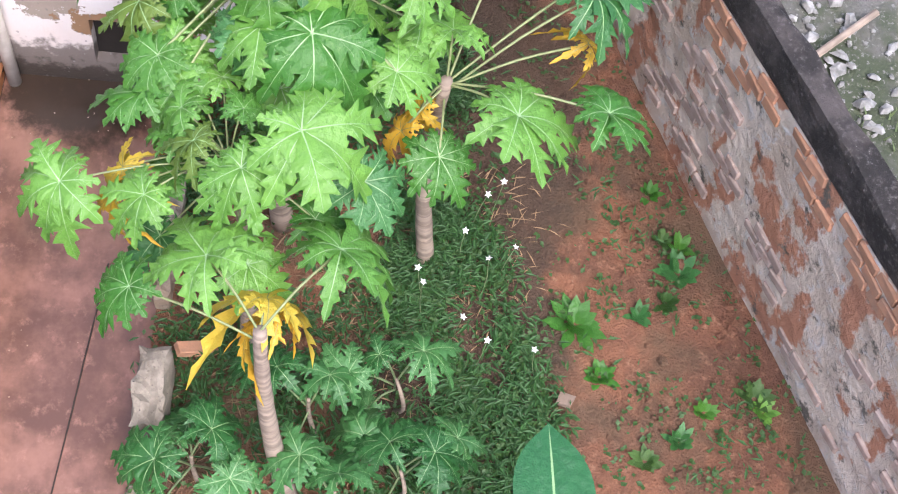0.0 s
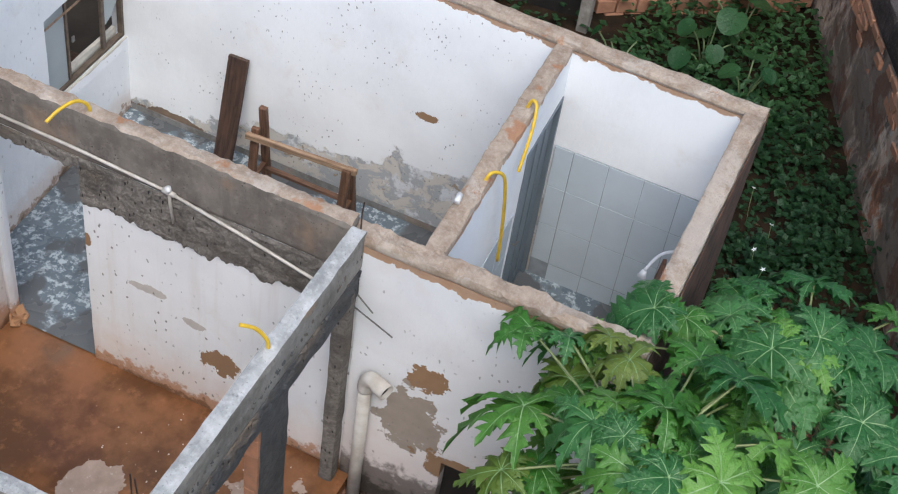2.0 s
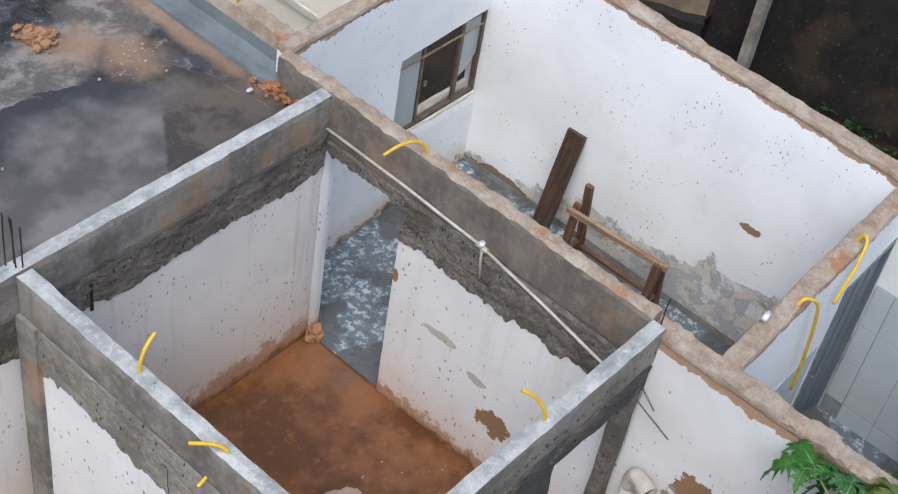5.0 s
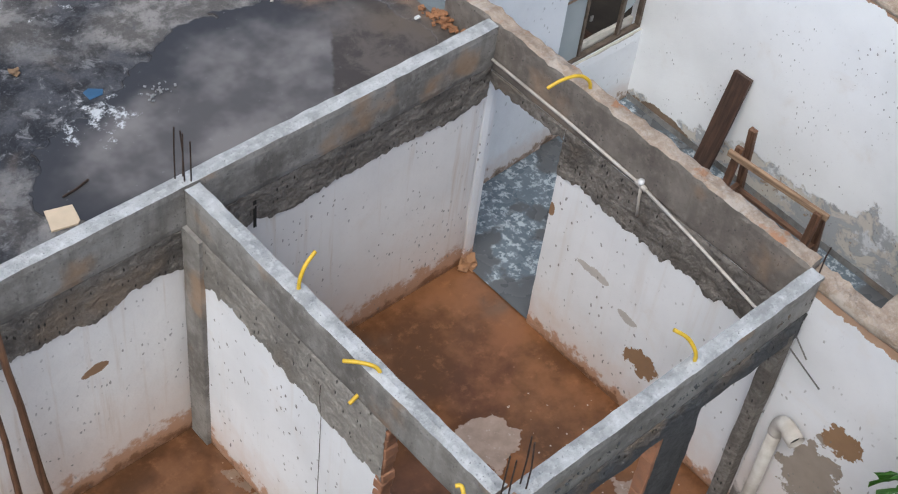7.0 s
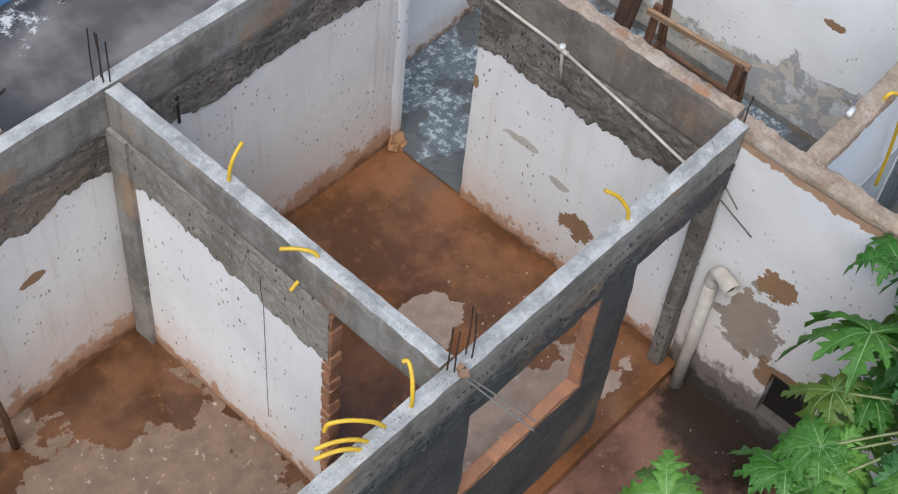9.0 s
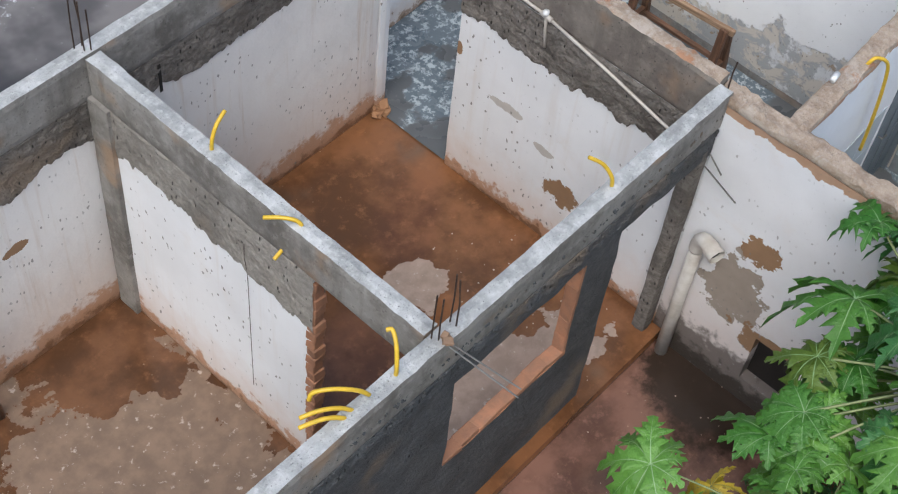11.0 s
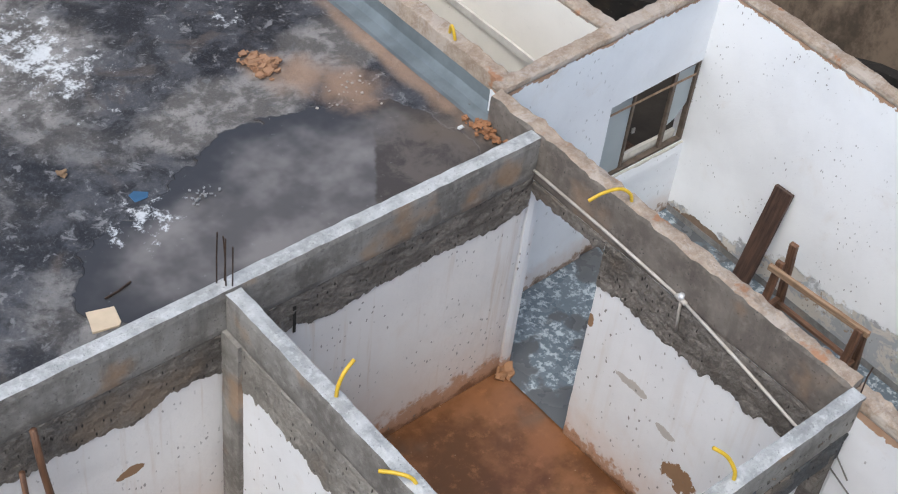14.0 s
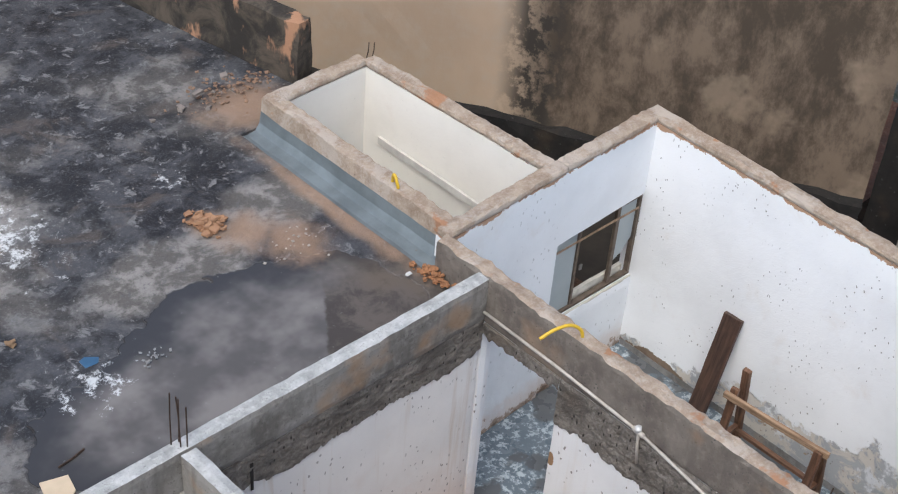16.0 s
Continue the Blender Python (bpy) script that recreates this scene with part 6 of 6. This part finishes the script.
weed_carpet("weeds", 520, bushes, 0.075, LEAF_SHADE, "low bushy weeds beside the bathroom wall, darkened for shade", 47, 0.42, 0.42)
# leafy weeds that stand alone on the bare strip
r = random.Random(12)
for x, y, s in ((0.90, -4.60, 0.20), (1.41, -5.42, 0.17), (1.15, -5.30, 0.12), (1.01, -5.08, 0.11), (0.50, -4.79, 0.13), (0.03, -5.37, 0.12), (0.41, -5.94, 0.14), (0.27, -5.55, 0.10), (-0.14, -5.12, 0.12), (0.30, -6.00, 0.11), (1.69, -5.29, 0.10), (0.20, -3.87, 0.12), (1.62, -5.42, 0.12), (2.1, -5.2, 0.10)):
    verts, faces = [Vector((0, 0, 0))], []
    for k in range(22):
        a, e = k * 2.4, r.uniform(0.1, 1.2)
        d = Vector((math.cos(a) * math.cos(e), math.sin(a) * math.cos(e), math.sin(e) * 0.8)) * s * r.uniform(0.5, 1.1)
        q = Vector((-math.sin(a), math.cos(a), 0.1)) * s * 0.24
        o = d * 0.35
        b = len(verts)
        verts += [o + d * 0.3 + q, o + d * 0.65 + q * 0.8, o + d, o + d * 0.65 - q * 0.8, o + d * 0.3 - q]
        faces.append([0, b, b + 1, b + 2, b + 3, b + 4])
    weed = tagged(link("leafy_weed", verts, faces, r.choice((LEAF_DEEP, LEAF, WEED))), "small leafy weed growing on bare red soil", "weed", "leafy weeds")
    weed.location = (x, y, soil_z(x, y) - 0.01)
PETAL = plain("white_petal", (0.80, 0.82, 0.83), 0.5, vary=0.05)


def flower_meshes():
    verts, faces = [], []
    for k in range(5):
        a = k * 2 * math.pi / 5
        d, q = Vector((math.cos(a), math.sin(a), 0.15)), Vector((-math.sin(a), math.cos(a), 0))
        b = len(verts)
        verts += [Vector((0, 0, 0)), d * 0.018 + q * 0.011, d * 0.040, d * 0.018 - q * 0.011]
        faces.append([b, b + 1, b + 2, b + 3])
    return verts, faces


r = random.Random(5)
first = None
for x, y, h in ((1.37, -3.72, 0.35), (1.78, -3.95, 0.4), (1.65, -3.8, 0.42), (1.0, -3.45, 0.3), (0.85, -3.45, 0.3), (1.1, -3.9, 0.3), (1.25, -4.02, 0.3), (0.45, -3.85, 0.3), (0.45, -4.3, 0.3), (-0.35, -3.6, 0.4), (-0.75, -4.75, 0.3), (7.3, -2.1, 0.3), (6.6, -2.3, 0.3), (6.3, -2.35, 0.35), (6.9, -2.4, 0.3), (0.7, -3.7, 0.28)):
    if first is None:
        first = tagged(empty("white_flower", (x, y, -0.2)), "small white star-shaped flower on a thin stem", "flower", "white flowers")
        v, f = tube([(0, 0, 0), (0.01, 0.01, 0.25), (0.0, 0.0, 0.5)], 0.0035, 5)
        link("stem", v, f, STALK_DEEP, first)
        v, f = flower_meshes()
        bloom = link("bloom", v, f, PETAL, first)
        bloom.location = (0, 0, 0.5)
        bloom.scale = (0.75, 0.75, 0.75)
        bloom.rotation_euler = (radians(15), radians(-20), 0)
    else:
        copy_thing(first, pose(x, y, -0.25 + h * 0.3, r.uniform(-8, 8), r.uniform(-8, 8), r.uniform(0, 360)))

STONE = plain("pale_rubble_stone", (0.36, 0.355, 0.34), 0.9, vary=0.35, scale=7, bump=0.5, other=(0.12, 0.12, 0.11))


def stones(name, count, region, lo, hi, mat, label, seed):
    rr = random.Random(seed)
    verts, faces = [], []
    for k in range(count):
        x, y, z = region(rr)
        s = rr.uniform(lo, hi) * rr.choice((0.6, 1, 1, 1.5))
        turn = Euler((rr.uniform(-.5, .5), rr.uniform(-.5, .5), rr.uniform(0, 6)))
        b = len(verts)
        ring = [Vector((math.cos(a) * rr.uniform(.7, 1.1), math.sin(a) * rr.uniform(.45, .8), rr.uniform(-.1, .1))) for a in (0, 1.25, 2.5, 3.75, 5)]
        pts = ring + [p * rr.uniform(.45, .75) + Vector((0, 0, rr.uniform(.28, .5))) for p in ring]
        for p in pts:
            p = p * s
            p.rotate(turn)
            verts.append(p + Vector((x, y, z + 0.1 * s)))
        faces += [[b + i, b + (i + 1) % 5, b + 5 + (i + 1) % 5, b + 5 + i] for i in range(5)]
        faces.append([b + 5 + i for i in range(5)])
    return tagged(link(name, verts, faces, mat), label, "stones", kind="stuff")


def beyond(rr):
    x = rr.uniform(0.5, 9.0)
    d = rr.uniform(0.9, 6.5)
    while noise.noise(Vector((x * 0.8, d * 0.8, 4))) < -0.12:
        x, d = rr.uniform(0.5, 9.0), rr.uniform(0.9, 6.5)
    return x + d * 0.5, wall_y(x) - d, -0.33


stones("rubble_stones", 1700, beyond, 0.025, 0.085, STONE, "pale rubble stones strewn over the neighbouring yard", 51)
stones("soil_clods", 420, lambda rr: ((x := rr.uniform(-1.4, 4.5)), rr.uniform(wall_y(x) + 0.15, wall_y(x) + 2.2), -0.17), 0.012, 0.045, SOIL, "clods of red soil", 52)
verts, faces = [], []
r = random.Random(6)
for k in range(11000):
    x, y, z = beyond(r)
    if noise.noise(Vector((x * 0.9, y * 0.9, 8))) < 0.0:
        continue
    a, s = r.uniform(0, 6.28), r.uniform(0.04, 0.11)
    b = len(verts)
    d = Vector((math.cos(a) * 0.6, math.sin(a) * 0.6, 0.8)) * s
    q = Vector((-math.sin(a), math.cos(a), 0)) * s * 0.12
    verts += [Vector((x, y, z)) - q, Vector((x, y, z)) + q, Vector((x, y, z)) + d]
    faces.append([b, b + 1, b + 2])
tagged(link("thin_grass", verts, faces, leaf_material("yard_grass", (0.11, 0.17, 0.06), (0.17, 0.20, 0.09))), "thin grass in the neighbouring yard", "grass", kind="stuff")
flat_stone = tagged(rubble("flat_stone", (0.25, -4.52, -0.16), (0.001, 0.001), 1, 0.12, plain("brown_flat_stone", (0.27, 0.20, 0.15), 0.9), 14), "flat brown stone lying on the soil", "stone")
v, f = tube([(5.85, -5.43, -0.35), (6.05, -5.36, 0.9), (6.28, -5.28, 2.2), (6.45, -5.2, 3.2)], 0.06, 12)
pole = tagged(link("leaning_pole", v, f, plain("galvanised_pole", (0.30, 0.31, 0.32), 0.5, 0.5), smooth=True), "grey metal pole leaning in the neighbouring yard", "pole")
sign_board = tagged(box_group("rusty_box", [((6.12, -5.62, 0.95), (6.42, -5.42, 1.40))], [plain("rusty_sheet", (0.25, 0.12, 0.06), 0.8, 0.3)] * 2, step=0.1, amount=0.01), "rusty brown box fixed to a pole", "box")
v, f = tube([(3.3, -6.3, -0.26), (3.7, -6.75, -0.24), (4.15, -7.25, -0.24)], 0.035, 8)
tagged(link("dead_branch", v, f, BARK), "dead grey branch lying in the neighbouring yard", "branch")
brick_loose = tagged(new("loose_brick", brick_mesh("loose_brick", 0.10, 0.36, 0.06, BRICK_OLD, 3)), "loose orange brick slab beside the concrete stump", "brick")
brick_loose.matrix_basis = pose(0.42, -1.87, -0.02, 35, 0, 25)

# ---- bricks and tiles, piece by piece ----
sill = [brick_mesh("brick", 0.185, 0.098, 0.05, BRICK, s) for s in (1, 2, 3)]
for k in range(7):
    lay("brick", sill[k % 3], wall_front, 0.19 + 0.18 * k, 0.052 + 0.006 * (k % 2), 1.03, 0, 0, (k % 3 - 1) * 1.5)
for k in range(6):
    lay("brick", sill[k % 3], wall_front, 1.352, 0.055, 1.14 + 0.185 * k, 0, 90, 0)
jamb = [brick_mesh("brick", 0.102, 0.085, 0.094, BRICK, 10 + s) for s in (0, 1, 2)]
for k in range(24):
    lay("brick", jamb[(k * 7) % 3], wall_divider, -0.064, 1.043 + 0.004 * ((k * 5) % 3), 0.05 + 0.095 * k, (k % 4 - 1.5) * 2, 0, (k % 3 - 1) * 2)
far_brick = plain("damp_clay_brick", (0.40, 0.205, 0.125), 0.95, vary=0.35, scale=9, bump=0.6, other=(0.29, 0.14, 0.085), by_object=0.45)
big = [brick_mesh("brick", 0.226, 0.082, 0.166, far_brick, 20 + s) for s in range(3)]
d = (Vector((11.15, -1.70, 0)) - Vector((9.62, 0.42, 0)))
turn = math.degrees(math.atan2(d.y, d.x))
for row in range(15):
    for k in range(11):
        u = 0.12 + 0.238 * k + (0.12 if row % 2 else 0)
        if u < d.length - 0.1:
            p = Vector((9.62, 0.42, 0)) + d.normalized() * u
            lay("brick", big[(k * 3 + row) % 3], wall_brick_far, p.x, p.y, -0.30 + 0.176 * row, (k * 7 + row * 3) % 5 * 0.6 - 1.2, 0, turn + (k * 5 + row) % 3 - 1)
old = [brick_mesh("brick", 0.26, 0.13, 0.09, BRICK_OLD, 30 + s) for s in range(4)]
r = random.Random(9)
gturn = math.degrees(math.atan2(gd.y, gd.x))
inner = Vector((-gd.y, gd.x, 0))
lean = math.degrees(math.atan(-FALL))
for row in range(5):
    for k in range(66):
        if r.random() < (0.12, 0.22, 0.45, 0.68, 0.84)[row]:
            continue
        u = 0.6 + 0.235 * k + (0.117 if row % 2 else 0)
        p = GA + gd * u + inner * (-0.046 + r.uniform(-0.008, 0.010) - 0.003 * row)
        lay("brick", old[(k * 5 + row) % 4], wall_garden, p.x, p.y, 1.985 + FALL * u - 0.112 * row + r.uniform(-0.008, 0.008), r.uniform(-5, 5), lean + r.uniform(-3, 3), gturn + r.uniform(-4, 4)).scale = (r.uniform(0.78, 0.9), r.uniform(0.85, 1.1), r.uniform(0.95, 1.15))
mauve = [brick_mesh("brick", 0.20, 0.13, 0.088, plain("mauve_brick", (0.52, 0.41, 0.35), 0.95, vary=0.4, scale=10, bump=0.8, other=(0.36, 0.25, 0.20), by_object=0.6), 50 + s) for s in range(3)]
for k in range(300):
    u, row = 2.0 + 8.0 * r.random(), r.randint(0, 10)
    if noise.noise(Vector((u * 0.9, row * 0.28, 3))) < 0.04:
        continue
    p = GA + gd * (round(u / 0.22) * 0.22 + (0.11 if row % 2 else 0)) + inner * (-0.050 + r.uniform(0, 0.014))
    lay("brick", mauve[k % 3], wall_garden, p.x, p.y, 0.05 + 0.105 * row + r.uniform(-0.012, 0.012), r.uniform(-3, 3), lean + r.uniform(-4, 4), gturn + r.uniform(-2, 2))
for k in range(12):
    u = 0.1 + 0.155 * k
    lay("brick", old[(k * 3) % 4], wall_store_west, 3.05 + 0.004 * (k % 3), 5.85 - u, 2.57 - 0.02 * (k % 2), 0, 0, 90 + (k % 3 - 1) * 3).scale = (0.62, 0.5, 1.1)

TILE = plain("pale_grey_tile", (0.54, 0.60, 0.65), 0.22, vary=0.08, scale=2.5, bump=0.03, by_object=0.06)
GROUT = plain("tile_grout", (0.28, 0.305, 0.33), 0.9)
box_group("grout", [((5.4825, -1.885, 0.02), (5.4965, -0.478, 1.575))], [GROUT] * 2, wall_far, step=0.8, amount=0.0, soft=0.001)


def tile_mesh(w, h):
    bm = bmesh.new()
    bmesh.ops.create_cube(bm, size=1.0)
    for q in bm.verts:
        q.co = Vector((q.co.x * w, q.co.y * 0.008, q.co.z * h))
    bmesh.ops.bevel(bm, geom=bm.edges[:], offset=0.002, segments=1, affect="EDGES")
    me = bpy.data.meshes.new("tile")
    bm.to_mesh(me)
    bm.free()
    me.materials.append(TILE)
    return me


full, low, slim = tile_mesh(0.312, 0.445), tile_mesh(0.312, 0.205), tile_mesh(0.165, 0.445)
for row in range(4):
    z, me = (1.57 - 0.45 * row - 0.2225, full) if row < 3 else (0.115, low)
    for k in range(4):
        lay("tile", me, wall_far, 5.484, -0.812 - 0.317 * k, z, 0, 0, 90)
    if row < 3:
        lay("tile", slim, wall_far, 5.484, -0.565, z, 0, 0, 90)
pdir = Vector((1.82, 0.055, 0)).normalized()
for row in range(4):
    z, me = (1.57 - 0.45 * row - 0.2225, full) if row < 3 else (0.115, low)
    for k in range(5):
        p = Vector((2.90, -0.537, 0)) + pdir * (0.16 + 0.317 * k + 0.06)
        lay("tile", me, wall_partition, p.x, p.y, z, 0, 0, math.degrees(math.atan2(pdir.y, pdir.x)))
# paving joint
jm = Matrix.Translation((1.09, -1.125, 0)) @ Matrix.Rotation(math.atan2(0.12, -1.782), 4, "Z")
tagged(box_group("paving_joint", [((0, -0.005, -0.14), (7.0, 0.005, -0.112))], [plain("joint_grime", (0.035, 0.025, 0.02), 0.9)] * 2, pavement, step=0.4, amount=0.003, soft=0.001, m=jm), "dark joint across the paving")
